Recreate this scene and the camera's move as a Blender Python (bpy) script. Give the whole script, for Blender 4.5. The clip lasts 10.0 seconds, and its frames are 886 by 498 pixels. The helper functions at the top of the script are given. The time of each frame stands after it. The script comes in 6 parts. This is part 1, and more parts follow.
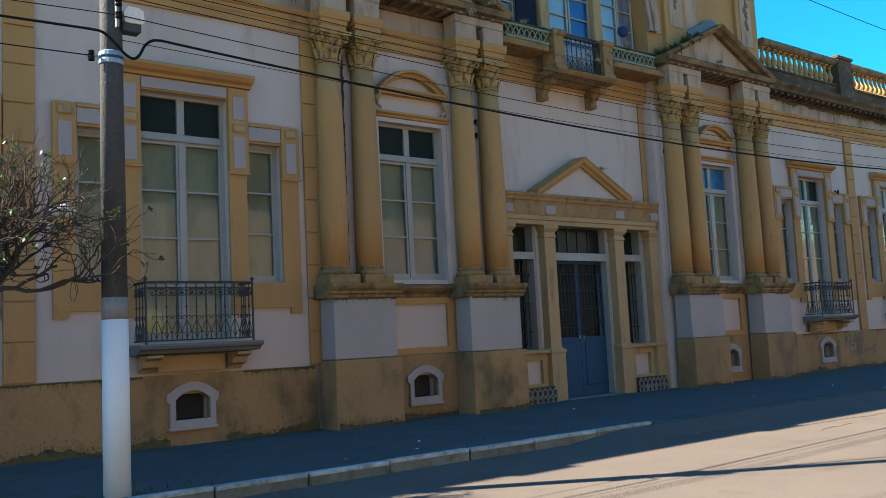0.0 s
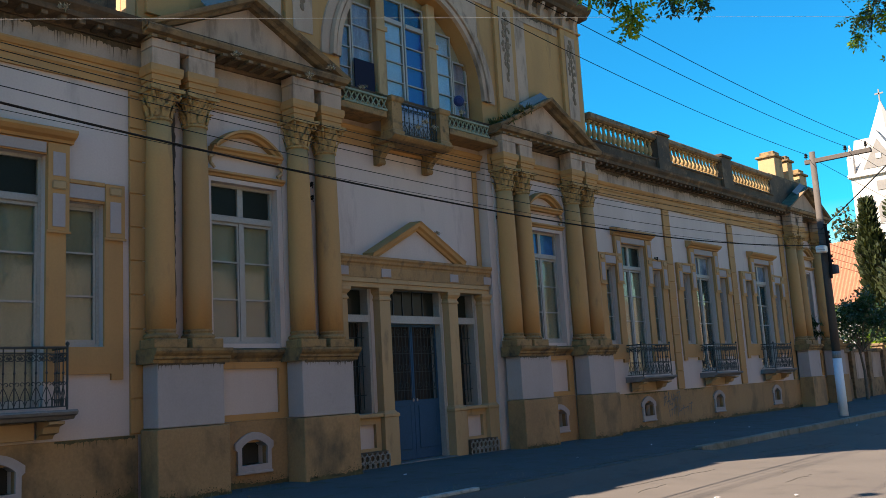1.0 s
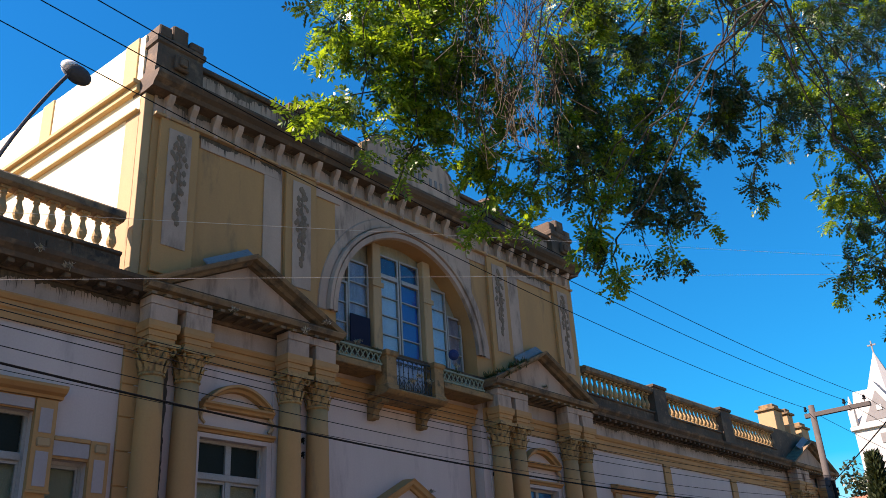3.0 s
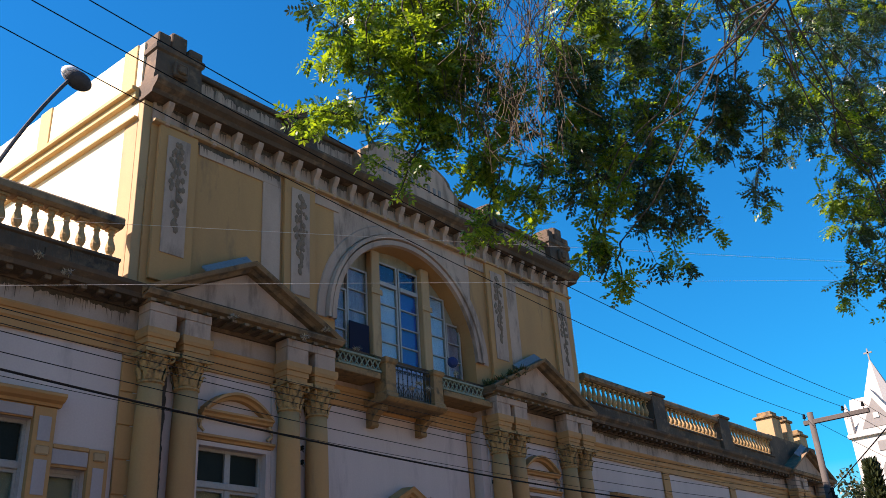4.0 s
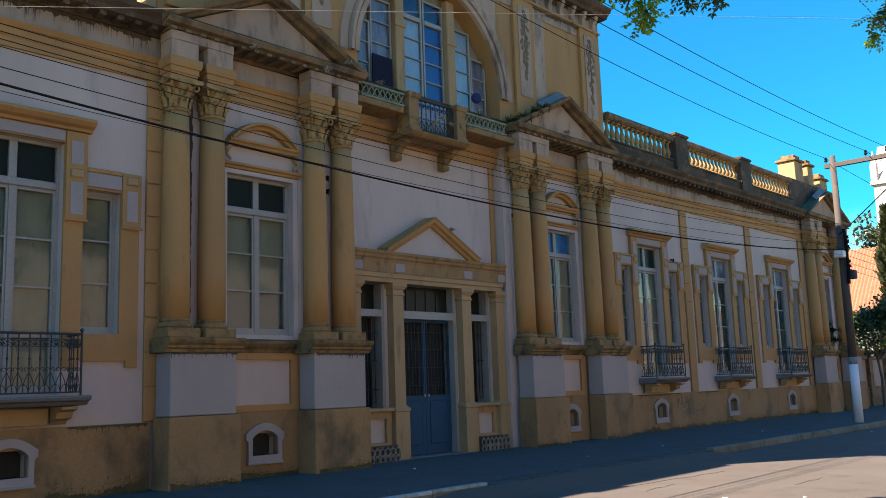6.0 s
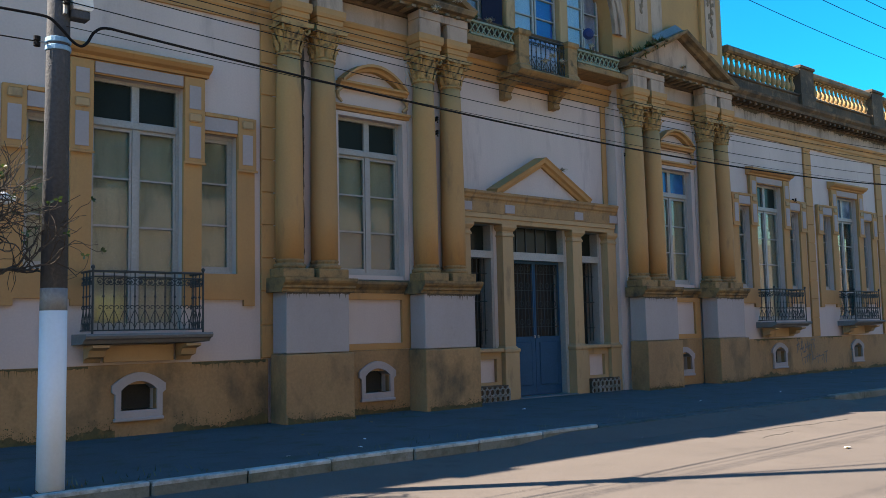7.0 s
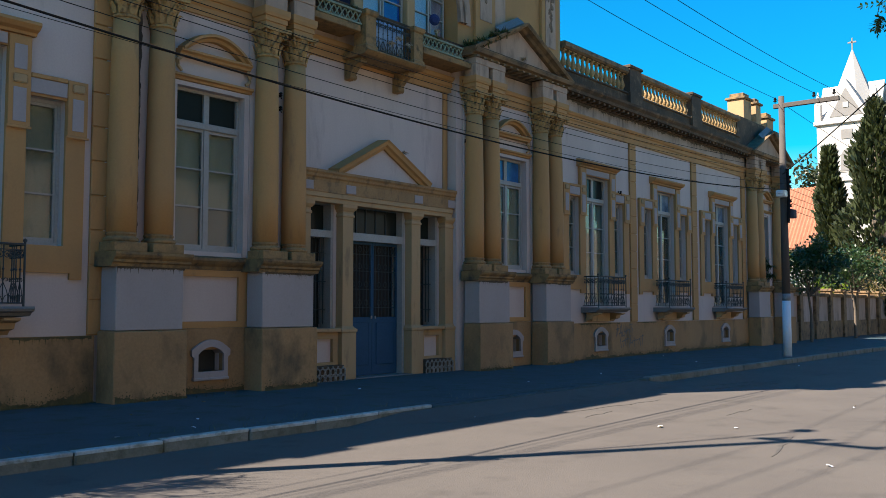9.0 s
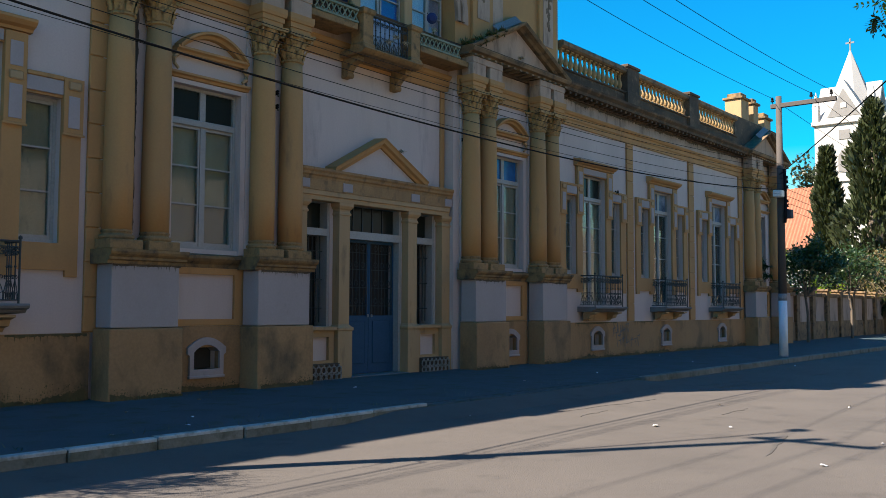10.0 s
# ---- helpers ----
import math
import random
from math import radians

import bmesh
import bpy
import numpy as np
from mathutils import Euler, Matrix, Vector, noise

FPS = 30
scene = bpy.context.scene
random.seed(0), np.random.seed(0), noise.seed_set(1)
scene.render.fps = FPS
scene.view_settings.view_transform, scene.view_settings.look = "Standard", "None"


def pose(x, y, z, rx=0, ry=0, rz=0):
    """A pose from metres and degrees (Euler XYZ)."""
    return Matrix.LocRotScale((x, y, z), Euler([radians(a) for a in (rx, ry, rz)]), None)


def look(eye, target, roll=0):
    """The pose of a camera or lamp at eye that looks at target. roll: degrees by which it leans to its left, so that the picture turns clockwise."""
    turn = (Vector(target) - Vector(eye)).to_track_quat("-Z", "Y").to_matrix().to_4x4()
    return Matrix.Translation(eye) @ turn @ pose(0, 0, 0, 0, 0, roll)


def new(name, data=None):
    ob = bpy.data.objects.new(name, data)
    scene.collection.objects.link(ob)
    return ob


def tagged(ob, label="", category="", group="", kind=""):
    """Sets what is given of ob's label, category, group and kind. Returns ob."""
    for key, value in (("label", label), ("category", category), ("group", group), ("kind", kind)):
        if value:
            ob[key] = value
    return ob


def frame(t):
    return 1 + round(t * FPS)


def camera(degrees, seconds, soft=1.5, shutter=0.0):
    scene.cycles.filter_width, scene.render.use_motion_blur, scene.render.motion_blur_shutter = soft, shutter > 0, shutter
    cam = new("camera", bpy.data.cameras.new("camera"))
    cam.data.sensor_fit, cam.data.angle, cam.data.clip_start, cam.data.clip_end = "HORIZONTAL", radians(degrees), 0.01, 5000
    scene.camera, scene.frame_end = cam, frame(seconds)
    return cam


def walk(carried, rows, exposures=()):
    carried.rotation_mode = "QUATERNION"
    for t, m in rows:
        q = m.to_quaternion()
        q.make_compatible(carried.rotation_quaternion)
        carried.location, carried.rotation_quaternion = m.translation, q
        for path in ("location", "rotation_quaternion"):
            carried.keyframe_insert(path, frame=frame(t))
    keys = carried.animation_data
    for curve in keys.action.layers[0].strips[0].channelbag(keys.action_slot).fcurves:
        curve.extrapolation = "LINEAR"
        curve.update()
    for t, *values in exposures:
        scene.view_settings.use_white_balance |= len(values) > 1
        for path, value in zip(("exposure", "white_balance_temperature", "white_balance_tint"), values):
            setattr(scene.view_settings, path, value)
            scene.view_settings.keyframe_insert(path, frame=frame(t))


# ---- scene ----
cam = camera(52.3, 10.0, 0.8)
PATH = [
    (0, (-14.667, -13.39, 1.405), (-13.432, -11.829, 1.607), -2.9),
    (0.5, (-14.622, -13.441, 1.478), (-13.201, -12.045, 1.665), -2.7),
    (1, (-14.583, -13.514, 1.558), (-13.1, -12.207, 1.862), -3.3),
    (1.5, (-14.577, -13.555, 1.592), (-13.115, -12.3, 2.129), -3.9),
    (2, (-14.601, -13.586, 1.628), (-13.171, -12.372, 2.32), -3.9),
    (2.5, (-14.54, -13.556, 1.654), (-13.138, -12.358, 2.429), -3.8),
    (3, (-14.52, -13.542, 1.65), (-13.131, -12.367, 2.479), -3.6),
    (4.5, (-14.541, -13.429, 1.599), (-13.147, -12.27, 2.445), -4.0),
    (5, (-14.54, -13.441, 1.556), (-13.111, -12.225, 2.25), -3.5),
    (5.5, (-14.535, -13.53, 1.498), (-13.074, -12.238, 1.941), -2.6),
    (6, (-14.545, -13.59, 1.477), (-13.089, -12.253, 1.782), -2.0),
    (6.2, (-14.535, -13.598, 1.475), (-13.128, -12.203, 1.75), -1.7),
    (7.3, (-14.483, -13.504, 1.509), (-13.199, -11.98, 1.677), -1.2),
    (7.5, (-14.496, -13.489, 1.512), (-13.187, -11.987, 1.683), -1.3),
    (8, (-14.544, -13.476, 1.515), (-13.151, -12.05, 1.672), -1.1),
    (8.5, (-14.561, -13.483, 1.518), (-13.077, -12.15, 1.665), -1.0),
    (9, (-14.631, -13.516, 1.534), (-13.084, -12.256, 1.665), -0.0),
    (9.5, (-14.634, -13.532, 1.533), (-13.082, -12.278, 1.665), 0.1),
    (10, (-14.609, -13.534, 1.526), (-13.058, -12.277, 1.655), 0.2),
]
# exposure rows
EXPOSURES = [(0.0, 2.19, 7400, 14), (0.5, 2.0, 7400, 14), (1.0, 1.77, 7350, 17), (1.5, 1.6, 7350, 24), (2.5, 1.46, 6900, 28), (4.5, 1.46, 6900, 28), (5.0, 1.48, 6950, 29), (5.5, 1.7, 7300, 24), (6.0, 1.94, 7400, 20), (7.5, 2.12, 6800, 15), (9.0, 1.63, 6650, 13), (10.0, 1.6, 6650, 13)]
walk(cam, [(t, look(eye, target, roll)) for t, eye, target, roll in PATH], EXPOSURES)
SKY, SUNPOWER = 0.07, 5.2

# ---- light ----
SUN = Vector((-0.94, 0.62, 1.0)).normalized()
world = bpy.data.worlds.new("sky")
scene.world = world
world.use_nodes = True
_n = world.node_tree.nodes
_sky = _n.new("ShaderNodeTexSky")
_sky.sky_type = "NISHITA"
_sky.sun_disc = False
_sky.sun_elevation = math.asin(SUN.z)
_sky.sun_rotation = math.atan2(SUN.x, SUN.y)
_sky.air_density, _sky.dust_density, _sky.ozone_density = 1.35, 0.3, 3.0
_hs = _n.new("ShaderNodeHueSaturation")
_hs.inputs["Saturation"].default_value = 2.25
world.node_tree.links.new(_sky.outputs[0], _hs.inputs["Color"])
world.node_tree.links.new(_hs.outputs[0], _n["Background"].inputs[0])
_n["Background"].inputs[1].default_value = SKY
_sun = new("sun", bpy.data.lights.new("sun", "SUN"))
_sun.data.energy, _sun.data.angle, _sun.data.color = SUNPOWER, radians(0.53), (1.0, 0.915, 0.77)
_sun.matrix_world = look(SUN * 50, (0, 0, 0))


# ---- materials ----
def mat(name, base, stain=None, grime=None, rough=0.85, metal=0.0, scale=1.2, fine=30.0, bump=0.15, amount=0.5, streak=0.0, spread=0.0, grime_at=0.6, spec=0.4, grit=0.12):
    """Base colour, a broad stain, a patchy grime and a fine grain with relief, all in metres of the place."""
    m = bpy.data.materials.new(name)
    m.use_nodes = True
    nt = m.node_tree
    n, l = nt.nodes, nt.links
    b = n["Principled BSDF"]
    b.inputs["Roughness"].default_value, b.inputs["Metallic"].default_value = rough, metal
    b.inputs["Specular IOR Level"].default_value = spec
    geo = n.new("ShaderNodeNewGeometry")
    mp = n.new("ShaderNodeMapping")
    mp.inputs["Scale"].default_value = (1, 1, 1 - 0.8 * streak)
    l.new(geo.outputs["Position"], mp.inputs["Vector"])

    def noise_at(sc, detail, vec):
        t = n.new("ShaderNodeTexNoise")
        t.inputs["Scale"].default_value, t.inputs["Detail"].default_value, t.inputs["Roughness"].default_value = sc, detail, 0.6
        l.new(vec, t.inputs["Vector"])
        return t.outputs["Fac"]

    def ramp(fac, a, c):
        r = n.new("ShaderNodeMapRange")
        r.inputs["From Min"].default_value, r.inputs["From Max"].default_value = a, c
        l.new(fac, r.inputs["Value"])
        return r.outputs[0]

    def mix(fac, a, c, mode="MIX"):
        x = n.new("ShaderNodeMix")
        x.data_type, x.blend_type = "RGBA", mode
        if isinstance(fac, float):
            x.inputs[0].default_value = fac
        else:
            l.new(fac, x.inputs[0])
        for v, s in ((a, x.inputs[6]), (c, x.inputs[7])):
            if isinstance(v, tuple):
                s.default_value = (*v, 1)
            else:
                l.new(v, s)
        return x.outputs[2]

    col = base
    broad = noise_at(scale, 5, mp.outputs[0])
    if stain:
        r = ramp(broad, 0.35, 0.72)
        sc = n.new("ShaderNodeMath")
        sc.operation = "MULTIPLY"
        sc.inputs[1].default_value = amount
        l.new(r, sc.inputs[0])
        col = mix(sc.outputs[0], col, stain)
    if grime:
        g = ramp(noise_at(scale * 2.7, 8, mp.outputs[0]), grime_at - 0.04, grime_at + 0.2)
        col = mix(g, col, grime)
    grain = noise_at(fine, 4, geo.outputs["Position"])
    gv = n.new("ShaderNodeMapRange")
    gv.inputs["From Min"].default_value, gv.inputs["From Max"].default_value = 0.3, 0.7
    gv.inputs["To Min"].default_value, gv.inputs["To Max"].default_value = 1 - grit, 1 + 0.7 * grit
    l.new(grain, gv.inputs["Value"])
    if spread:
        oi = n.new("ShaderNodeObjectInfo")
        sp = n.new("ShaderNodeMapRange")
        sp.inputs["To Min"].default_value, sp.inputs["To Max"].default_value = 1 - spread, 1 + spread
        l.new(oi.outputs["Random"], sp.inputs["Value"])
        mu = n.new("ShaderNodeMath")
        mu.operation = "MULTIPLY"
        l.new(gv.outputs[0], mu.inputs[0])
        l.new(sp.outputs[0], mu.inputs[1])
        gvo = mu.outputs[0]
    else:
        gvo = gv.outputs[0]
    cc = n.new("ShaderNodeCombineColor")
    for k in range(3):
        l.new(gvo, cc.inputs[k])
    col = mix(1.0, col, cc.outputs[0], "MULTIPLY")
    l.new(col, b.inputs["Base Color"])
    bp = n.new("ShaderNodeBump")
    bp.inputs["Strength"].default_value, bp.inputs["Distance"].default_value = bump, 0.02
    l.new(grain, bp.inputs["Height"])
    l.new(bp.outputs[0], b.inputs["Normal"])
    return m


def leaf_mat(name, c1, c2, trans=0.35):
    m = bpy.data.materials.new(name)
    m.use_nodes = True
    n, l = m.node_tree.nodes, m.node_tree.links
    b = n["Principled BSDF"]
    b.inputs["Roughness"].default_value = 0.4
    geo = n.new("ShaderNodeNewGeometry")
    mx = n.new("ShaderNodeMix")
    mx.data_type = "RGBA"
    l.new(geo.outputs["Random Per Island"], mx.inputs[0])
    mx.inputs[6].default_value, mx.inputs[7].default_value = (*c1, 1), (*c2, 1)
    l.new(mx.outputs[2], b.inputs["Base Color"])
    tr = n.new("ShaderNodeBsdfTranslucent")
    bright = n.new("ShaderNodeMix")
    bright.data_type, bright.blend_type = "RGBA", "MULTIPLY"
    bright.inputs[0].default_value = 1.0
    l.new(mx.outputs[2], bright.inputs[6])
    bright.inputs[7].default_value = (2.6, 2.4, 1.0, 1)
    l.new(bright.outputs[2], tr.inputs["Color"])
    ms = n.new("ShaderNodeMixShader")
    ms.inputs[0].default_value = trans
    l.new(b.outputs[0], ms.inputs[1])
    l.new(tr.outputs[0], ms.inputs[2])
    l.new(ms.outputs[0], n["Material Output"].inputs[0])
    return m


WHITE = mat("lime_white_plaster", (0.53, 0.435, 0.40), (0.43, 0.355, 0.325), (0.32, 0.265, 0.245), scale=0.8, amount=0.85, streak=0.95, grime_at=0.62, bump=0.07, grit=0.045)
SOOTSHADEW = mat("sooty_and_shaded_white_plaster", (0.42, 0.325, 0.275), (0.29, 0.225, 0.185), (0.11, 0.085, 0.07), scale=1.0, amount=0.95, streak=0.9, grime_at=0.56, bump=0.12, grit=0.07)
YELLOW = mat("ochre_plaster", (0.45, 0.238, 0.088), (0.345, 0.188, 0.078), (0.15, 0.10, 0.06), scale=1.0, amount=0.9, streak=0.9, grime_at=0.63, bump=0.07, grit=0.045)
CREAM = mat("pale_ochre_plaster", (0.42, 0.272, 0.137), (0.31, 0.202, 0.106), (0.13, 0.098, 0.062), scale=1.2, amount=0.85, streak=0.8, grime_at=0.62, bump=0.07, grit=0.045)
BROWN = mat("weathered_plinth_plaster", (0.365, 0.207, 0.092), (0.25, 0.145, 0.07), (0.07, 0.058, 0.036), scale=0.5, amount=1.0, streak=0.5, grime_at=0.54, bump=0.25, fine=22)
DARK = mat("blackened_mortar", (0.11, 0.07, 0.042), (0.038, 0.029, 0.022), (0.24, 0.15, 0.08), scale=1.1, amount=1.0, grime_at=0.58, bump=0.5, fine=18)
ATTICW = mat("soot_streaked_attic_plaster", (0.46, 0.318, 0.232), (0.32, 0.222, 0.166), (0.10, 0.068, 0.05), scale=1.1, amount=1.0, streak=0.9, grime_at=0.56, bump=0.12, grit=0.06)
RELIEFM = mat("brown_stucco_relief", (0.21, 0.14, 0.09), (0.13, 0.09, 0.06), (0.3, 0.21, 0.14), scale=4, grime_at=0.62, bump=0.3)
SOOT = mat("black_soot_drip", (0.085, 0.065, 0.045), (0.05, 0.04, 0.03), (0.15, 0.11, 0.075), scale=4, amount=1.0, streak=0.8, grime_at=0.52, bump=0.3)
MOSS = mat("black_green_moss", (0.10, 0.08, 0.032), (0.055, 0.053, 0.025), (0.19, 0.12, 0.045), scale=3, amount=1.0, grime_at=0.55, bump=0.5)
PEDM = mat("dirty_and_shaded_brown_plaster", (0.26, 0.165, 0.085), (0.13, 0.09, 0.055), (0.04, 0.033, 0.027), scale=1.3, amount=1.0, grime_at=0.53, bump=0.35)
# dark blotches are soot and also the deep shade between the leaves
CAPM = mat("ochre_capital_soot_and_shade", (0.44, 0.265, 0.10), (0.27, 0.16, 0.065), (0.045, 0.033, 0.024), scale=4.0, amount=1.0, grime_at=0.55, bump=0.4)
NIGHTBLUE = mat("plain_dark_blue", (0.012, 0.03, 0.12), (0.01, 0.022, 0.08), rough=0.8, scale=3, streak=0.9)
MAUVE = mat("mauve_grey_curtain", (0.30, 0.27, 0.33), (0.15, 0.14, 0.2), (0.40, 0.38, 0.44), rough=0.9, scale=7, amount=1.0, streak=0.97, grime_at=0.62, bump=0.1)
BLUEBACKING = mat("blue_window_backing", (0.01, 0.078, 0.36), (0.008, 0.055, 0.27), rough=0.8, scale=3, streak=0.9)
PALECLOTH = mat("pale_blue_curtain", (0.35, 0.48, 0.62), (0.2, 0.32, 0.5), rough=0.9, scale=6, streak=0.97)
SIDE = mat("cream_render_side", (0.80, 0.68, 0.45), (0.70, 0.57, 0.37), (0.42, 0.34, 0.25), scale=0.5, amount=0.7, streak=0.5, grime_at=0.76, bump=0.06, grit=0.05)
SIDEBAND = mat("tan_render_band", (0.55, 0.38, 0.17), (0.42, 0.3, 0.15), rough=0.9, scale=0.8)
FRAME = mat("grey_white_window_paint", (0.32, 0.31, 0.29), (0.25, 0.245, 0.23), (0.18, 0.175, 0.16), rough=0.5, scale=4, grime_at=0.72, bump=0.05)
BLIND = mat("beige_shutter_paint", (0.31, 0.285, 0.2), (0.22, 0.205, 0.145), (0.16, 0.15, 0.11), rough=0.75, scale=3.0, amount=1.0, streak=0.95, grime_at=0.6, bump=0.05)
# near-black sheet colour that stands for the darkness of unlit rooms
ROOMDARK = mat("painted_room_dark", (0.03, 0.03, 0.028), (0.02, 0.02, 0.02), rough=0.9)
GREYPANE = mat("grey_lower_shutter", (0.20, 0.185, 0.16), (0.15, 0.14, 0.13), rough=0.7)
BLUE = mat("blue_door_paint", (0.015, 0.066, 0.13), (0.011, 0.05, 0.10), (0.05, 0.10, 0.15), rough=0.62, scale=3, grime_at=0.7, bump=0.08, spec=0.2)
IRON = mat("dark_green_iron", (0.03, 0.042, 0.048), (0.05, 0.06, 0.065), (0.10, 0.07, 0.05), rough=0.55, metal=0.3, scale=8, grime_at=0.68, bump=0.1)
SLABM = mat("grey_balcony_stone", (0.17, 0.165, 0.16), (0.11, 0.105, 0.10), (0.3, 0.29, 0.27), scale=2.5, grime_at=0.66, bump=0.3)
FRET = mat("glazed_green_lattice", (0.22, 0.26, 0.19), (0.13, 0.16, 0.11), (0.07, 0.07, 0.05), scale=5, grime_at=0.6)
ASPHALT = mat("worn_asphalt", (0.104, 0.09, 0.08), (0.082, 0.071, 0.064), (0.058, 0.051, 0.046), scale=0.6, fine=70, amount=0.8, grime_at=0.6, bump=0.35, grit=0.2, rough=0.9)
# the building's blue shade is put into this base, over mossy cement
PAVE = mat("shade_blue_cement", (0.045, 0.074, 0.086), (0.03, 0.054, 0.06), (0.026, 0.047, 0.016), scale=0.9, fine=45, amount=0.9, grime_at=0.56, bump=0.3, rough=0.92)
KERBM = mat("whitewashed_kerb", (0.43, 0.47, 0.48), (0.25, 0.275, 0.26), (0.09, 0.1, 0.06), scale=2.2, amount=1.0, grime_at=0.55, bump=0.35, spread=0.12)
KERBG = mat("dull_grey_kerb", (0.19, 0.19, 0.165), (0.115, 0.12, 0.095), (0.05, 0.058, 0.03), scale=1.5, amount=1.0, grime_at=0.54, bump=0.35, spread=0.12)
NAVY = mat("dark_navy_board", (0.012, 0.016, 0.035), (0.02, 0.022, 0.04), rough=0.8, spec=0.1)
EARTH = mat("grass_and_soil", (0.12, 0.11, 0.05), (0.19, 0.15, 0.09), (0.05, 0.06, 0.025), scale=0.8, fine=25, bump=0.6)
POLE = mat("dark_weathered_pole", (0.055, 0.062, 0.075), (0.035, 0.037, 0.042), (0.15, 0.14, 0.13), scale=3.5, streak=0.9, grime_at=0.63, bump=0.5, grit=0.2)
POLEGREY = mat("grey_weathered_timber", (0.082, 0.07, 0.063), (0.055, 0.048, 0.043), (0.13, 0.115, 0.1), scale=2.5, streak=0.9, grime_at=0.64, bump=0.4)
LIMEWASH = mat("limewash_paint", (0.62, 0.68, 0.74), (0.52, 0.58, 0.63), (0.36, 0.39, 0.41), scale=2.0, grime_at=0.7, bump=0.12, grit=0.035)
# sunlight on the two crossing wires is put into this pale colour
SUNLITWIRE = mat("wire_painted_sunlit", (0.5, 0.47, 0.42), (0.4, 0.37, 0.33), rough=0.5, scale=6)
WIREM = mat("black_cable_rubber", (0.012, 0.012, 0.013), rough=0.9, spec=0.1)
STEEL = mat("grey_galvanised_steel", (0.32, 0.33, 0.34), (0.2, 0.2, 0.2), rough=0.45, metal=0.6, scale=6)
LAMPGLASS = mat("white_lamp_shell", (0.75, 0.75, 0.72), (0.6, 0.6, 0.58), rough=0.35)
TWIG = mat("dark_twig_bark", (0.04, 0.033, 0.027), (0.026, 0.021, 0.018), (0.075, 0.06, 0.048), scale=5, fine=40, bump=0.4)
DRYWOOD = mat("dry_brown_stalk", (0.062, 0.042, 0.022), (0.04, 0.028, 0.016), scale=6, bump=0.3)
PEDW = mat("dulled_white_plaster", (0.36, 0.305, 0.295), (0.29, 0.25, 0.24), (0.18, 0.15, 0.14), scale=0.9, amount=0.8, streak=0.5, grime_at=0.66, bump=0.08, grit=0.05)
BARK = mat("grey_brown_bark", (0.13, 0.10, 0.075), (0.08, 0.062, 0.048), (0.2, 0.18, 0.15), scale=5, fine=40, bump=0.6)
CHURCHW = mat("white_church_render", (0.42, 0.40, 0.38), (0.35, 0.335, 0.32), (0.27, 0.26, 0.245), scale=0.5, grime_at=0.74)
CHURCHG = mat("grey_church_relief", (0.2, 0.19, 0.185), (0.14, 0.135, 0.13), scale=2)
TILE = mat("red_clay_tile", (0.31, 0.12, 0.065), (0.21, 0.08, 0.05), (0.38, 0.21, 0.13), scale=2, grime_at=0.6, bump=0.4, spread=0.15)
TAR = mat("dark_tar_seam", (0.07, 0.062, 0.055), (0.1, 0.088, 0.075), rough=0.8, scale=3)
BOUNCE = mat("warm_cream_bounce_render", (0.37, 0.295, 0.225), (0.31, 0.245, 0.185), (0.23, 0.18, 0.135), scale=0.4, grime_at=0.72)
GRAFF = mat("faded_spray_paint", (0.10, 0.10, 0.10), (0.14, 0.13, 0.12), rough=0.8)
GRAFFB = mat("blue_spray_paint", (0.07, 0.07, 0.22), (0.09, 0.09, 0.2), rough=0.8)
PAPER = mat("white_litter_paper", (0.75, 0.77, 0.8), (0.6, 0.6, 0.6), rough=0.8)
WEED = leaf_mat("weed_green", (0.03, 0.042, 0.016), (0.075, 0.08, 0.028), 0.2)
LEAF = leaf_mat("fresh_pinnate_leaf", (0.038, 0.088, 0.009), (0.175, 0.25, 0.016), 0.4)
# darker copy for the street tree's shaded leaves; own colour of other plants
LEAFD = leaf_mat("deep_green_and_shaded_leaf", (0.014, 0.034, 0.013), (0.035, 0.07, 0.02), 0.2)
CYP = leaf_mat("cypress_green", (0.016, 0.024, 0.010), (0.045, 0.055, 0.02), 0.1)
AIRP = leaf_mat("pale_air_plant", (0.12, 0.10, 0.08), (0.42, 0.36, 0.31), 0.2)
DRY = leaf_mat("dry_olive_leaf", (0.09, 0.07, 0.025), (0.16, 0.12, 0.05), 0.25)


def glass_mat(name, tint, refl):
    m = bpy.data.materials.new(name)
    m.use_nodes = True
    n, l = m.node_tree.nodes, m.node_tree.links
    b = n["Principled BSDF"]
    b.inputs["Base Color"].default_value = (*tint, 1)
    b.inputs["Roughness"].default_value = 0.03
    b.inputs["IOR"].default_value = refl
    b.inputs["Transmission Weight"].default_value = 1.0
    geo = n.new("ShaderNodeNewGeometry")
    t = n.new("ShaderNodeTexNoise")
    t.inputs["Scale"].default_value = 1.6
    l.new(geo.outputs["Position"], t.inputs["Vector"])
    bp = n.new("ShaderNodeBump")
    bp.inputs["Strength"].default_value, bp.inputs["Distance"].default_value = 0.04, 0.05
    l.new(t.outputs["Fac"], bp.inputs["Height"])
    l.new(bp.outputs[0], b.inputs["Normal"])
    return m


# opaque transom panes: dark tree and blue sky reflections put into the colour
TREEDARKPANE = mat("dark_tree_reflection_pane", (0.016, 0.022, 0.02), (0.024, 0.03, 0.026), rough=0.2, scale=2, bump=0.02, spec=0.12)
SKYBLUEPANE = mat("blue_sky_reflection_pane", (0.02, 0.14, 0.36), (0.01, 0.07, 0.2), rough=0.2, scale=2.5, amount=1.0, bump=0.02, spec=0.3)
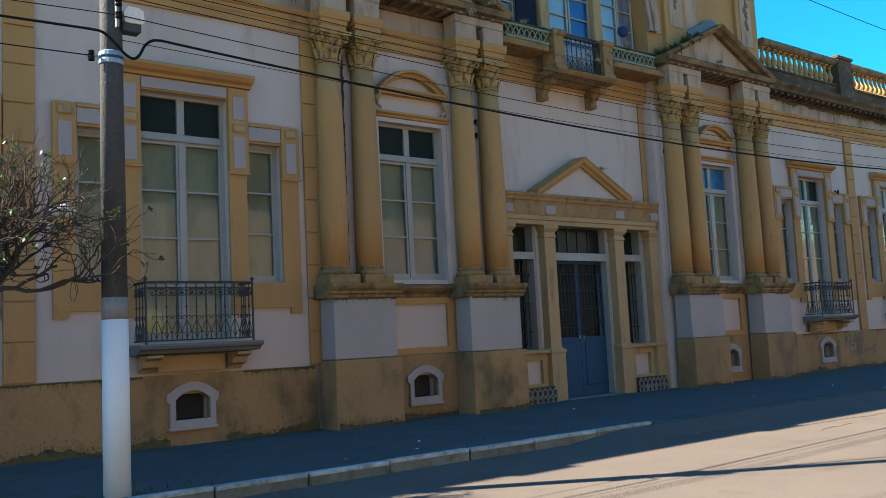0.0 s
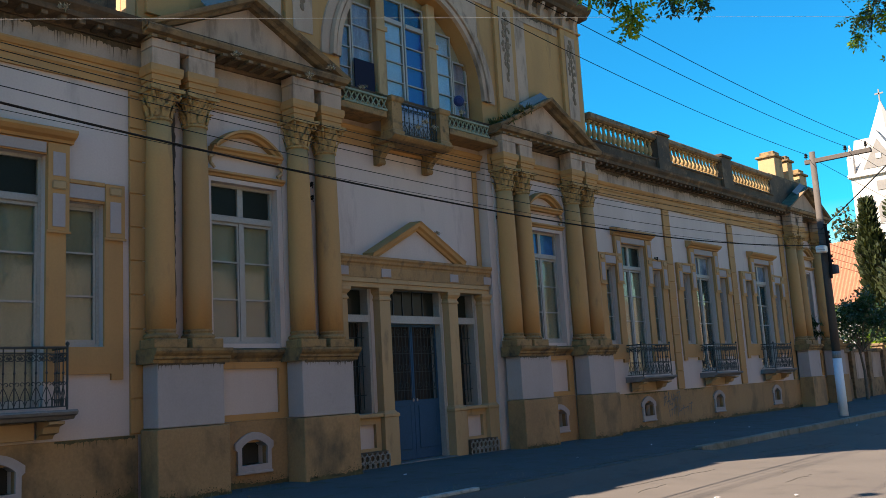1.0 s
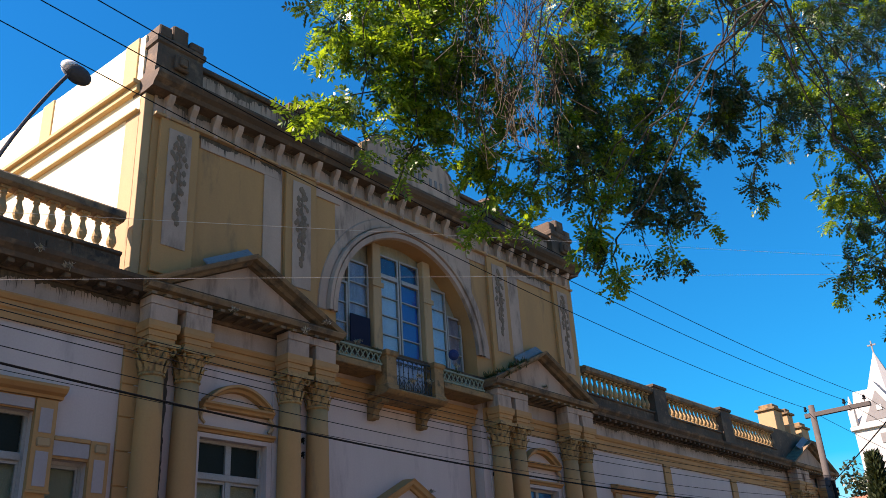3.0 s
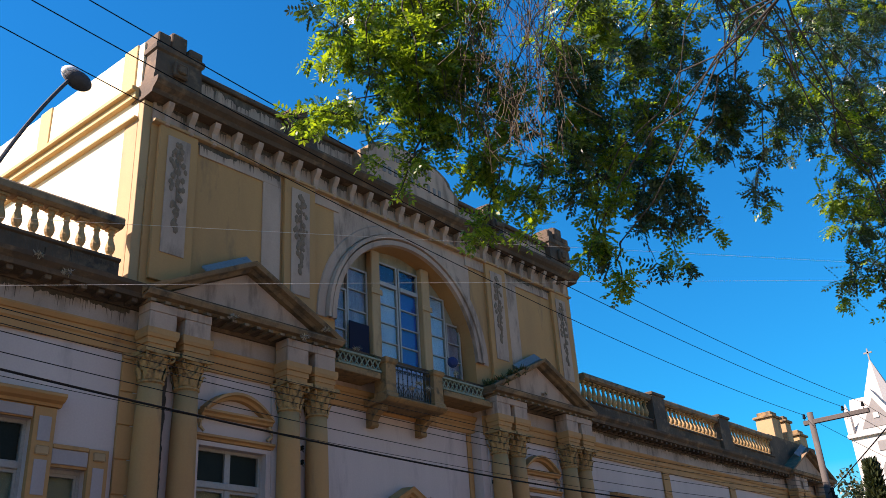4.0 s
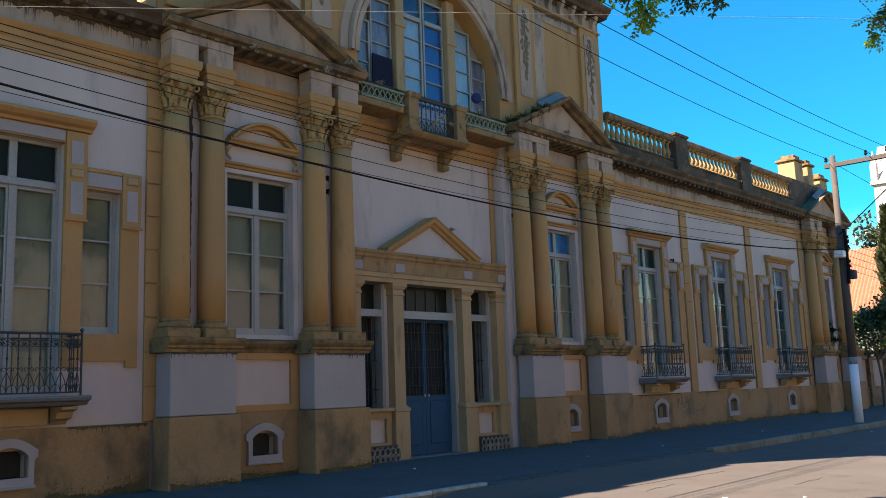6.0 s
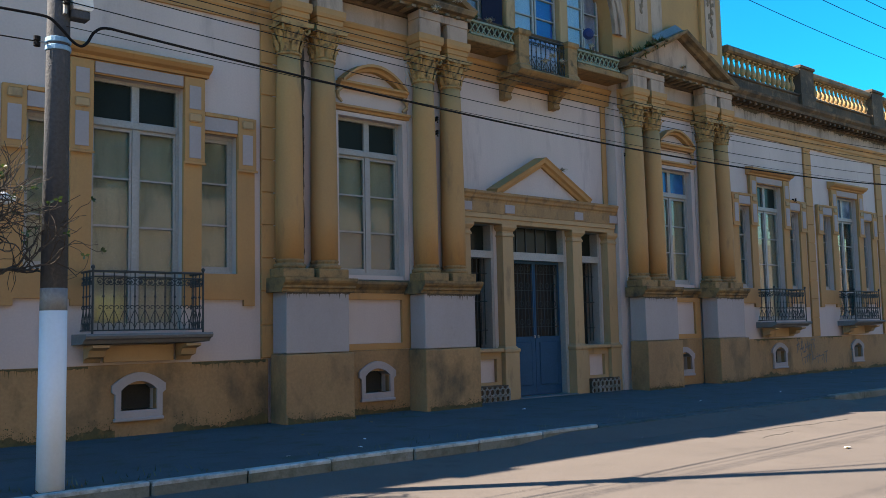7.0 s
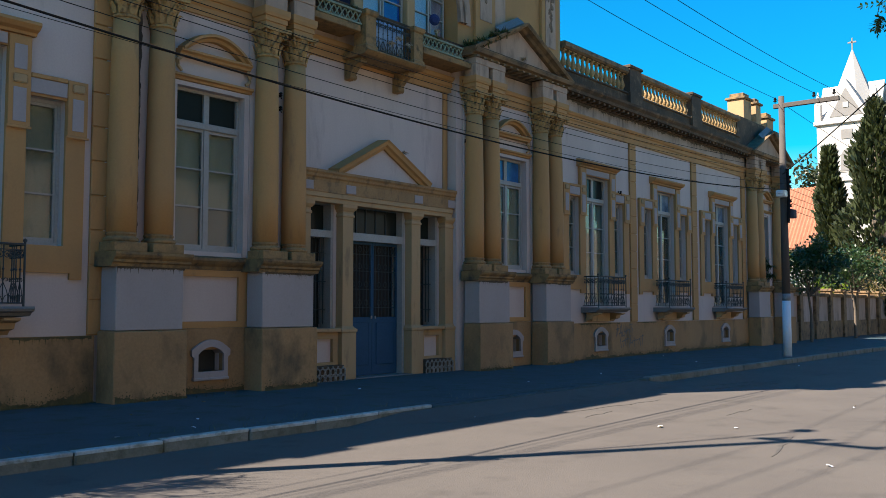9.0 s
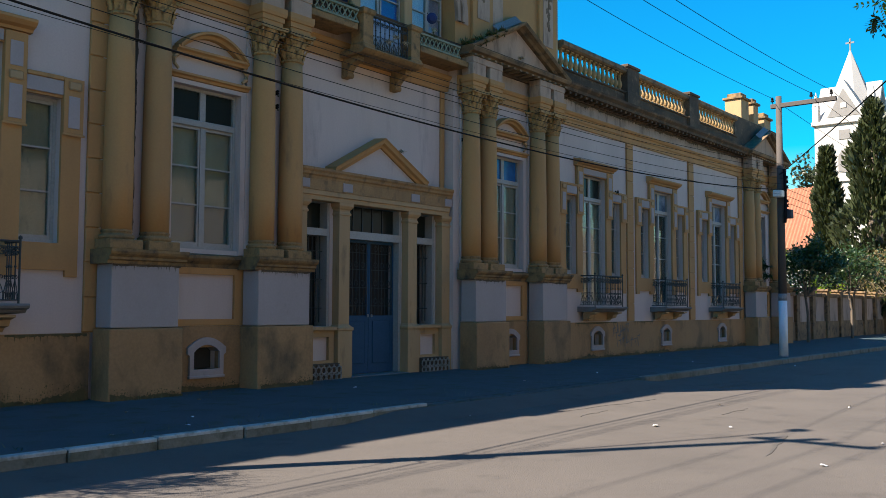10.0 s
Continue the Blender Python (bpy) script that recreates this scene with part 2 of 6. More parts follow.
PALESKYPANE = mat("pale_sky_reflection_pane", (0.22, 0.3, 0.4), (0.05, 0.09, 0.14), rough=0.2, scale=2.2, amount=1.0, bump=0.02, spec=0.3)
GLASS = glass_mat("old_window_glass", (0.92, 0.95, 0.93), 1.33)


# ---- building blocks ----
def part(name, bm, material, parent=None, label="", shade=False):
    me = bpy.data.meshes.new(name)
    bmesh.ops.recalc_face_normals(bm, faces=bm.faces[:])
    bm.to_mesh(me)
    bm.free()
    me.materials.append(material)
    if shade:
        for p in me.polygons:
            p.use_smooth = True
    return link(name, me, parent, label)


def link(name, me, parent=None, label="", m=None):
    ob = new(name, me)
    if parent:
        ob.parent = parent
    if label:
        ob["label"] = label
    if m is not None:
        ob.matrix_basis = m
    return ob


def box(bm, x0, x1, y0, y1, z0, z1, bevel=0.0):
    v = [bm.verts.new((x, y, z)) for z in (z0, z1) for y in (y0, y1) for x in (x0, x1)]
    f = [bm.faces.new([v[i] for i in q]) for q in ((0, 1, 3, 2), (4, 6, 7, 5), (0, 4, 5, 1), (2, 3, 7, 6), (0, 2, 6, 4), (1, 5, 7, 3))]
    if bevel:
        bm.normal_update()
        bmesh.ops.bevel(bm, geom=list({e for q in f for e in q.edges}), offset=bevel, segments=1, affect="EDGES")
    return bm


def boxes(*list_of, bevel=0.0):
    bm = bmesh.new()
    for b in list_of:
        box(bm, *b, bevel=bevel)
    return bm


def prism(points, a0, a1, axis="x", bm=None):
    """A polygon pushed along an axis: points are (y, z) for x, (x, z) for y, (x, y) for z."""
    bm = bm or bmesh.new()

    def at(p, a):
        return {"x": (a, p[0], p[1]), "y": (p[0], a, p[1]), "z": (p[0], p[1], a)}[axis]
    n = len(points)
    r0 = [bm.verts.new(at(p, a0)) for p in points]
    r1 = [bm.verts.new(at(p, a1)) for p in points]
    bm.faces.new(r0)
    bm.faces.new(r1[::-1])
    for i in range(n):
        bm.faces.new((r0[i], r0[(i + 1) % n], r1[(i + 1) % n], r1[i]))
    return bm


def lathe(profile, seg=16, bm=None, x=0.0, y=0.0):
    bm = bm or bmesh.new()
    rings = [[bm.verts.new((x + r * math.cos(2 * math.pi * k / seg), y + r * math.sin(2 * math.pi * k / seg), z)) for k in range(seg)] for r, z in profile]
    for a, b in zip(rings, rings[1:]):
        for k in range(seg):
            bm.faces.new((a[k], a[(k + 1) % seg], b[(k + 1) % seg], b[k]))
    bm.faces.new(rings[0][::-1])
    bm.faces.new(rings[-1])
    return bm


def tube(path, r, seg=6, bm=None, taper=1.0):
    """A round bar along a line of points."""
    bm = bm or bmesh.new()
    pts = [Vector(p) for p in path]
    rings = []
    for i, p in enumerate(pts):
        d = (pts[min(i + 1, len(pts) - 1)] - pts[max(i - 1, 0)]).normalized()
        u = d.cross(Vector((0.13, 0.31, 0.94)))
        if u.length < 1e-3:
            u = d.cross(Vector((1, 0, 0)))
        u.normalize()
        w = d.cross(u)
        rr = r * (1 + (taper - 1) * i / (len(pts) - 1))
        rings.append([bm.verts.new(p + rr * (math.cos(2 * math.pi * k / seg) * u + math.sin(2 * math.pi * k / seg) * w)) for k in range(seg)])
    for a, b in zip(rings, rings[1:]):
        for k in range(seg):
            bm.faces.new((a[k], a[(k + 1) % seg], b[(k + 1) % seg], b[k]))
    bm.faces.new(rings[0][::-1])
    bm.faces.new(rings[-1])
    return bm


def stack(x0, x1, y0, y1, prof):
    """A square pier in one piece: prof gives (how far it stands out, height) from foot to top; the back stays at y1."""
    bm = bmesh.new()
    rings = [[bm.verts.new(p) for p in ((x0 - o, y0 - o, z), (x1 + o, y0 - o, z), (x1 + o, y1, z), (x0 - o, y1, z))] for o, z in prof]
    for a, b in zip(rings, rings[1:]):
        for k in range(4):
            bm.faces.new((a[k], a[(k + 1) % 4], b[(k + 1) % 4], b[k]))
    bm.faces.new(rings[0][::-1])
    bm.faces.new(rings[-1])
    return bm


def pierced(x0, x1, z0, z1, y0, y1, holes):
    """A wall from y0 to y1 with rectangular holes (x0, x1, z0, z1) through it."""
    xs = sorted({x0, x1, *[v for h in holes for v in h[:2] if x0 < v < x1]})
    zs = sorted({z0, z1, *[v for h in holes for v in h[2:] if z0 < v < z1]})

    def solid(i, k):
        if not (0 <= i < len(xs) - 1 and 0 <= k < len(zs) - 1):
            return False
        cx, cz = (xs[i] + xs[i + 1]) / 2, (zs[k] + zs[k + 1]) / 2
        return not any(h[0] < cx < h[1] and h[2] < cz < h[3] for h in holes)
    bm = bmesh.new()
    vs = {}

    def v(i, k, y):
        if (i, k, y) not in vs:
            vs[i, k, y] = bm.verts.new((xs[i], y, zs[k]))
        return vs[i, k, y]
    for i in range(len(xs) - 1):
        for k in range(len(zs) - 1):
            if not solid(i, k):
                continue
            for y in (y0, y1):
                bm.faces.new((v(i, k, y), v(i + 1, k, y), v(i + 1, k + 1, y), v(i, k + 1, y)))
            for (di, dk), (a, b) in {(-1, 0): ((i, k), (i, k + 1)), (1, 0): ((i + 1, k), (i + 1, k + 1)), (0, -1): ((i, k), (i + 1, k)), (0, 1): ((i, k + 1), (i + 1, k + 1))}.items():
                if not solid(i + di, k + dk):
                    bm.faces.new((v(*a, y0), v(*b, y0), v(*b, y1), v(*a, y1)))
    return bm


def empty(name, label="", category="", kind="", group=""):
    return tagged(new(name), label, category, group, kind)

# ---- the ground ----
KERB_Y = -4.56
GROUND = -0.09
bm = bmesh.new()
bmesh.ops.create_grid(bm, x_segments=2, y_segments=2, size=1)
for v in bm.verts:
    v.co = Vector((v.co.x * 700, v.co.y * 700, -0.05))
tagged(part("ground", bm, EARTH), "patchy grass and soil that reaches the horizon", "ground", kind="structure")
tagged(part("road", boxes((-160, 260, -13.0, KERB_Y, -0.3, 0.0)), ASPHALT), "worn grey asphalt street with cracks and stains", "road", kind="structure")
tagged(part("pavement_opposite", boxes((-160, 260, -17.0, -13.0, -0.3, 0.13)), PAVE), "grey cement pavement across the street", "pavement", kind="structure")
tagged(part("pavement", boxes((-160, 260, KERB_Y + 0.16, 0.8, -0.3, 0.13)), PAVE), "cement pavement by the old building, coloured dark blue for its shade", "pavement", kind="structure")
_r = random.Random(17)
for i in range(16):
    x, y = _r.uniform(-9, 16), _r.uniform(-11.5, -5.2)
    L, ang = _r.uniform(0.5, 3.0), _r.uniform(-0.5, 0.5)
    pts, left, right = [], [], []
    for k in range(9):
        px, py = x + L * (k / 8 - 0.5) * math.cos(ang), y + L * (k / 8 - 0.5) * math.sin(ang) + 0.08 * noise.noise((i * 3.1, k * 0.9, 0))
        w = 0.006 + 0.022 * math.sin(math.pi * k / 8) * _r.random()
        left.append((px, py + w)), right.append((px, py - w))
    part("tar_seam", prism(right + left[::-1], 0.0005, 0.004, "z"), TAR, bpy.data.objects["road"])
kerb = empty("kerb", "whitewashed stone kerb with mossy dirty joints", "kerb", "structure")
_random = random.Random(4)


def kerb_stone(x0, x1, top):
    j = _random.uniform(-0.015, 0.015)
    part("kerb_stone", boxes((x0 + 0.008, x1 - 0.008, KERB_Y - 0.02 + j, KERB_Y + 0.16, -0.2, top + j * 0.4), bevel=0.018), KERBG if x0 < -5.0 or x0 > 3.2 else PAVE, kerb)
    if x0 < -5.0:
        stone = kerb.children[-1]
        part("whitewashed_edge", boxes((x0 + 0.012, x1 - 0.012, KERB_Y - 0.024 + j, KERB_Y + 0.1, top + j * 0.4 - 0.045, top + j * 0.4 + 0.004), bevel=0.01), KERBM, stone, "patchy whitewash on the kerb edge")


x = -26.0
while x < 60:
    w = _random.uniform(0.9, 1.25)
    top = 0.142
    if -5.0 < x < 3.2:
        top = 0.126 if -4.0 < x < 2.4 else 0.132
    kerb_stone(x, x + w, top)
    x += w

part("crossing_ramp", prism([(KERB_Y - 0.75, 0.001), (KERB_Y - 0.024, 0.1), (KERB_Y - 0.024, -0.1), (KERB_Y - 0.75, -0.1)], -4.6, 2.9), ASPHALT, bpy.data.objects["road"])
for a, b in ((-5.7, -4.6), (2.9, 4.0)):
    bm = bmesh.new()
    lo, hi = (a, b) if a < 0 else (b, a)
    v = [bm.verts.new(q) for q in ((hi, KERB_Y - 0.75, 0.001), (hi, KERB_Y - 0.024, 0.1), (hi, KERB_Y - 0.024, -0.1), (lo, KERB_Y - 0.024, 0.001))]
    for f in ((0, 1, 2), (0, 3, 1), (1, 3, 2), (0, 2, 3)):
        bm.faces.new([v[i] for i in f])
    part("crossing_ramp", bm, ASPHALT, bpy.data.objects["road"])

for _name in ("ground", "road", "pavement", "pavement_opposite", "kerb"):
    bpy.data.objects[_name].location.z = GROUND

# unseen wall across the street, behind the walk, added to bounce warm light
tagged(part("wall_opposite", pierced(-70, 90, -0.1, 7.5, -22.4, -22.0, [(x, x + 1.2, 1.0, 3.2) for x in range(-66, 86, 4)]), BOUNCE), "unseen cream wall added across the street to bounce sun at the facade", "wall", kind="structure")

# ---- the building ----
building = empty("public_building", "long old ochre and white classical building with columns, pediments and balustrades", "building")
PW, WB = 2.6, 25.5
WINGS = {-1: (9.15, 13.8, 18.45), 1: (9.27, 13.95, 18.8)}
PAV = 4.73


def wing_holes(c):
    return [(c - 0.72, c + 0.72, 1.6, 5.47), (c - 1.66, c - 1.03, 2.5, 4.79), (c + 1.03, c + 1.66, 2.5, 4.79), (c - 0.27, c + 0.27, 0.42, 0.8)]


def pav_holes(c):
    return [(c - 0.735, c + 0.735, 2.55, 5.47), (c - 0.27, c + 0.27, 0.42, 0.8)]


for s in (-1, 1):
    holes = [h for c in WINGS[s] for h in wing_holes(s * c)] + pav_holes(s * PAV) + [(s * 23.45 - 0.55, s * 23.45 + 0.55, 2.55, 5.4)]
    a, b = sorted((s * PW, s * WB))
    part("wall", pierced(a, b, -0.06, 8.0, 0.0, 0.45, holes), WHITE, building, "stained white plaster wall")
    # the projecting plinth
    vh = [h for h in holes if h[3] < 1]
    a, b = sorted((s * 6.95, s * WB))
    part("plinth", pierced(a, b, -0.06, 1.1, -0.1, -0.002, vh), BROWN, building, "weathered brown plinth with mossy stains")
    a, b = sorted((s * 3.95, s * 5.55))
    part("plinth", pierced(a, b, -0.06, 1.18, -0.1, -0.002, vh), BROWN, building, "weathered brown plinth with mossy stains")
portal_holes = [(-0.9, 0.9, 0.0, 3.8), (-2.12, -1.34, 1.12, 3.8), (1.34, 2.12, 1.12, 3.8)]
part("wall", pierced(-PW, PW, -0.06, 8.0, 0.3, 0.75, portal_holes), WHITE, building, "stained white plaster wall above the entrance")
for b in ((-25.5, 25.5, 13.6, 14.0, 0.1, 8.0), (-25.5, -25.1, 0.45, 13.6, 0.1, 8.0), (25.1, 25.5, 0.45, 13.6, 0.1, 8.0)):
    part("wall", boxes(b), SIDE, building)
part("roof", boxes((-25.5, 25.5, 0.452, 13.9, 7.7, 8.05)), DARK, building, "flat grey roof behind the parapet")
for b in ((-PW, -PW + 0.12), (PW - 0.12, PW)):
    part("wall", boxes((*b, 0.004, 0.3, -0.06, 6.82)), WHITE, building)


# vents in the plinth
def vent(c):
    n = 10
    bm = bmesh.new()
    outer = [(-0.36, 0.30), (-0.36, 0.66), (-0.41, 0.70), (-0.41, 0.80)] + [(-0.39 + 0.78 * k / n, 0.80 + 0.18 * math.sin(math.pi * k / n) ** 0.8) for k in range(1, n)] + [(0.41, 0.80), (0.41, 0.70), (0.36, 0.66), (0.36, 0.30)]
    inner = [(-0.275, 0.42), (-0.275, 0.6), (-0.275, 0.66), (-0.275, 0.72)] + [(-0.275 + 0.55 * k / n, 0.72 + 0.13 * math.sin(math.pi * k / n) ** 0.8) for k in range(1, n)] + [(0.275, 0.72), (0.275, 0.66), (0.275, 0.6), (0.275, 0.42)]
    rows = [[bm.verts.new((c + p[0], y, p[1])) for p in pts] for pts, y in ((outer, -0.09), (outer, -0.15), (inner, -0.15), (inner, 0.12))]
    m = len(outer)
    for a, b in zip(rows, rows[1:]):
        for k in range(m):
            bm.faces.new((a[k], a[(k + 1) % m], b[(k + 1) % m], b[k]))
    v = part("vent", bm, PEDW, building, "white arched cellar vent surround")
    # solid near-black panel painted in for the dark of the cellar
    part("grille", boxes((c - 0.3, c + 0.3, 0.122, 0.16, 0.3, 0.95)), ROOMDARK, v)
    part("sill", boxes((c - 0.38, c + 0.38, -0.17, -0.08, 0.26, 0.31), bevel=0.01), PEDW, v)


for s in (-1, 1):
    for c in (PAV, *WINGS[s]):
        vent(s * c)


# windows
def window(c, half, z0, z1, ztr, rows, back, low=None, y=0.17, leaves=2, trans=None, over_glass=None):
    bm = bmesh.new()
    e, t = 0.055, 0.035
    for b in ((c - half, c - half + e, y - 0.05, y + 0.05, z0, z1), (c + half - e, c + half, y - 0.05, y + 0.05, z0, z1),
              (c - half + e, c + half - e, y - 0.05, y + 0.05, z1 - e, z1), (c - half + e, c + half - e, y - 0.05, y + 0.05, z0, z0 + e)):
        box(bm, *b)
    if ztr:
        box(bm, c - half + e, c + half - e, y - 0.08, y + 0.05, ztr - 0.05, ztr + 0.07, bevel=0.012)
    if leaves == 2:
        box(bm, c - 0.045, c + 0.045, y - 0.055, y + 0.05, z0 + e, (ztr or z1) - 0.052)
        if ztr:
            box(bm, c - 0.06, c + 0.06, y - 0.045, y + 0.05, ztr + 0.072, z1 - e)
    spans = [(c - half + e, c - 0.047), (c + 0.047, c + half - e)] if leaves == 2 else [(c - half + e, c + half - e)]
    ztop = (ztr - 0.052) if ztr else z1 - e
    zb = z0 + e
    panes = []
    for a, b in spans:
        # leaf stiles and rails
        for q in ((a, a + t, y - 0.035, y + 0.03, zb, ztop), (b - t, b, y - 0.035, y + 0.03, zb, ztop), (a + t, b - t, y - 0.035, y + 0.03, zb, zb + 0.07), (a + t, b - t, y - 0.035, y + 0.03, ztop - 0.05, ztop)):
            box(bm, *q)
        h = (ztop - zb - 0.12) / rows
        for k in range(rows):
            p0 = zb + 0.07 + h * k
            if k:
                box(bm, a + t, b - t, y - 0.03, y + 0.025, p0 - 0.015, p0 + 0.015)
            panes.append((a + t, b - t, p0 + 0.015 * (k > 0), p0 + h - 0.015 * (k < rows - 1)))
        if ztr:
            panes.append((a + 0.02, b - 0.02, ztr + 0.072, z1 - e))
    w = part("window", bm, FRAME, building, "tall grey-white wooden window with many panes")
    for a, b, p0, p1 in panes:
        over = ztr and p0 > ztr
        g = part("pane", boxes((a, b, y - 0.003, y + 0.003, p0, p1)), (over_glass or TREEDARKPANE) if over else GLASS, w, "opaque transom glass with its reflection painted in" if over else "")
        g.visible_shadow = False
    zs = ztr if ztr else z1
    if low:
        zl = zb + 0.07 + (ztop - zb - 0.12) / rows
        part("shutter", boxes((c - half, c + half, y + 0.06, y + 0.09, zl, zs)), back, w)
        part("shutter", boxes((c - half, c + half, y + 0.06, y + 0.09, z0, zl)), low, w)
    else:
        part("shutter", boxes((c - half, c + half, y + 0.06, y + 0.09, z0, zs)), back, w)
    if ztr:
        # near-black sheet in place of the room's darkness
        part("lining", boxes((c - half, c + half, y + 0.2, y + 0.23, zs, z1)), trans or ROOMDARK, w)
    return w


# two right windows get the near-black sheet that stands for a dark room
WINFILL = {-9.15: BLIND, -13.8: BLIND, -18.45: BLIND, 9.27: BLIND, 13.95: ROOMDARK, 18.8: ROOMDARK}
for s in (-1, 1):
    window(s * PAV, 0.735, 2.55, 5.47, 4.82, 3, BLIND, GREYPANE if s < 0 else None, over_glass=SKYBLUEPANE if s > 0 else None)
    for c in WINGS[s]:
        f = WINFILL[s * c]
        window(s * c, 0.72, 1.6, 5.47, 4.78, 4, f, over_glass=PALESKYPANE if s * c > 12 else None)
        for k in (-1, 1):
            w = window(s * c + k * 1.345, 0.315, 2.5, 4.79, None, 3, BLIND if s * c < 13 else GREYPANE, leaves=1)
            part("sill", boxes((s * c + k * 1.345 - 0.36, s * c + k * 1.345 + 0.36, -0.05, 0.1, 2.45, 2.505), bevel=0.01), FRAME, w, "white window sill")
    window(s * 23.45, 0.55, 2.55, 5.4, 4.8, 3, ROOMDARK)


# wing window surrounds
def surround(c):
    y = -0.055
    holes = [(c - 0.72, c + 0.72, 1.6, 5.47), (c - 1.66, c - 1.03, 2.5, 4.79), (c + 1.03, c + 1.66, 2.5, 4.79)]
    ext = [(c - 1.98, c - 1.05, 5.12, 6), (c + 1.05, c + 1.98, 5.12, 6), (c - 1.78, c - 1.0, 1.4, 2.08), (c + 1.0, c + 1.78, 1.4, 2.08)]
    sur = part("window_surround", pierced(c - 1.98, c + 1.98, 1.98, 5.68, y, -0.002, holes + ext), YELLOW, building, "ochre plaster window surround with white inset panels")
    # proud ears with white insets
    for k in (-1, 1):
        for a, b, top, bot in ((0.72, 1.06, 5.66, 4.28), (1.66, 1.99, 5.12, 4.24)):
            a, b = sorted((c + k * a, c + k * b))
            part("ear", boxes((a, b, y - 0.05, y - 0.001, bot, top), (a - 0.02, b + 0.02, y - 0.065, y - 0.0505, bot - 0.04, bot), bevel=0.006), YELLOW, sur)
            for p0, p1 in (((5.14, 5.52), (4.34, 4.86)) if top > 5.3 else ((4.32, 4.83),)):
                part("inset", boxes((a + 0.07, b - 0.07, y - 0.062, y - 0.0515, p0, p1), bevel=0.004), PEDW, sur)
            part("boss", boxes((a + 0.06, b - 0.06, y - 0.075, y - 0.0515, 4.93, 5.07), bevel=0.02), CREAM, sur)
        a, b = sorted((c + k * 1.065, c + k * 1.655))
        part("lintel", boxes((a, b, y - 0.03, y - 0.001, 4.83, 5.06), bevel=0.006), PEDW, sur)
        part("moulding", boxes((a, b, y - 0.05, y - 0.001, 5.062, 5.13), bevel=0.01), YELLOW, sur)
    part("lintel", boxes((c - 0.7, c + 0.7, y - 0.03, y - 0.001, 5.49, 5.66), bevel=0.006), PEDW, sur)
    prof = [(-0.002, 5.685), (-0.1, 5.685), (-0.12, 5.73), (-0.2, 5.76), (-0.26, 5.82), (-0.26, 5.86), (-0.24, 5.875), (-0.002, 5.92)]
    part("hood", prism(prof, c - 1.13, c + 1.13), YELLOW, sur, "ochre moulded window hood")


for s in (-1, 1):
    for c in WINGS[s]:
        surround(s * c)


# balconies
def bar_mesh(h):
    """One upright with scrolls: rings under the rail, a lyre in the middle, arched feet."""
    bm = bmesh.new()
    tube([(0, 0, 0), (0, 0, h)], 0.01, 5, bm)

    def curl(z, r, sx, up, turn=1.6, thick=0.0075):
        pts = []
        for k in range(11):
            a = math.pi * turn * k / 10
            rr = r * (1 - 0.55 * k / 10)
            pts.append((sx * (0.01 + r - rr * math.cos(a)), 0, z + up * rr * math.sin(a)))
        tube(pts, thick, 4, bm)
    for sx in (-1, 1):
        curl(h - 0.13, 0.05, sx, 1, 1.9)
        curl(h - 0.15, 0.04, sx, -1, 1.7)
        curl(0.33, 0.034, sx, 1, 1.6, 0.0065)
        tube([(sx * 0.078, 0, 0.0), (sx * 0.076, 0, 0.1), (sx * 0.05, 0, 0.19), (0, 0, 0.3)], 0.007, 4, bm)
        tube([(0, 0, 0.02), (sx * 0.03, 0, 0.1), (sx * 0.076, 0, 0.12)], 0.006, 4, bm)
    lathe([(0.01, 0.47), (0.021, 0.49), (0.01, 0.51)], 6, bm)
    me = bpy.data.meshes.new("bar")
    bmesh.ops.recalc_face_normals(bm, faces=bm.faces[:])
    bm.to_mesh(me)
    bm.free()
    me.materials.append(IRON)
    return me


BAR = bar_mesh(0.84)


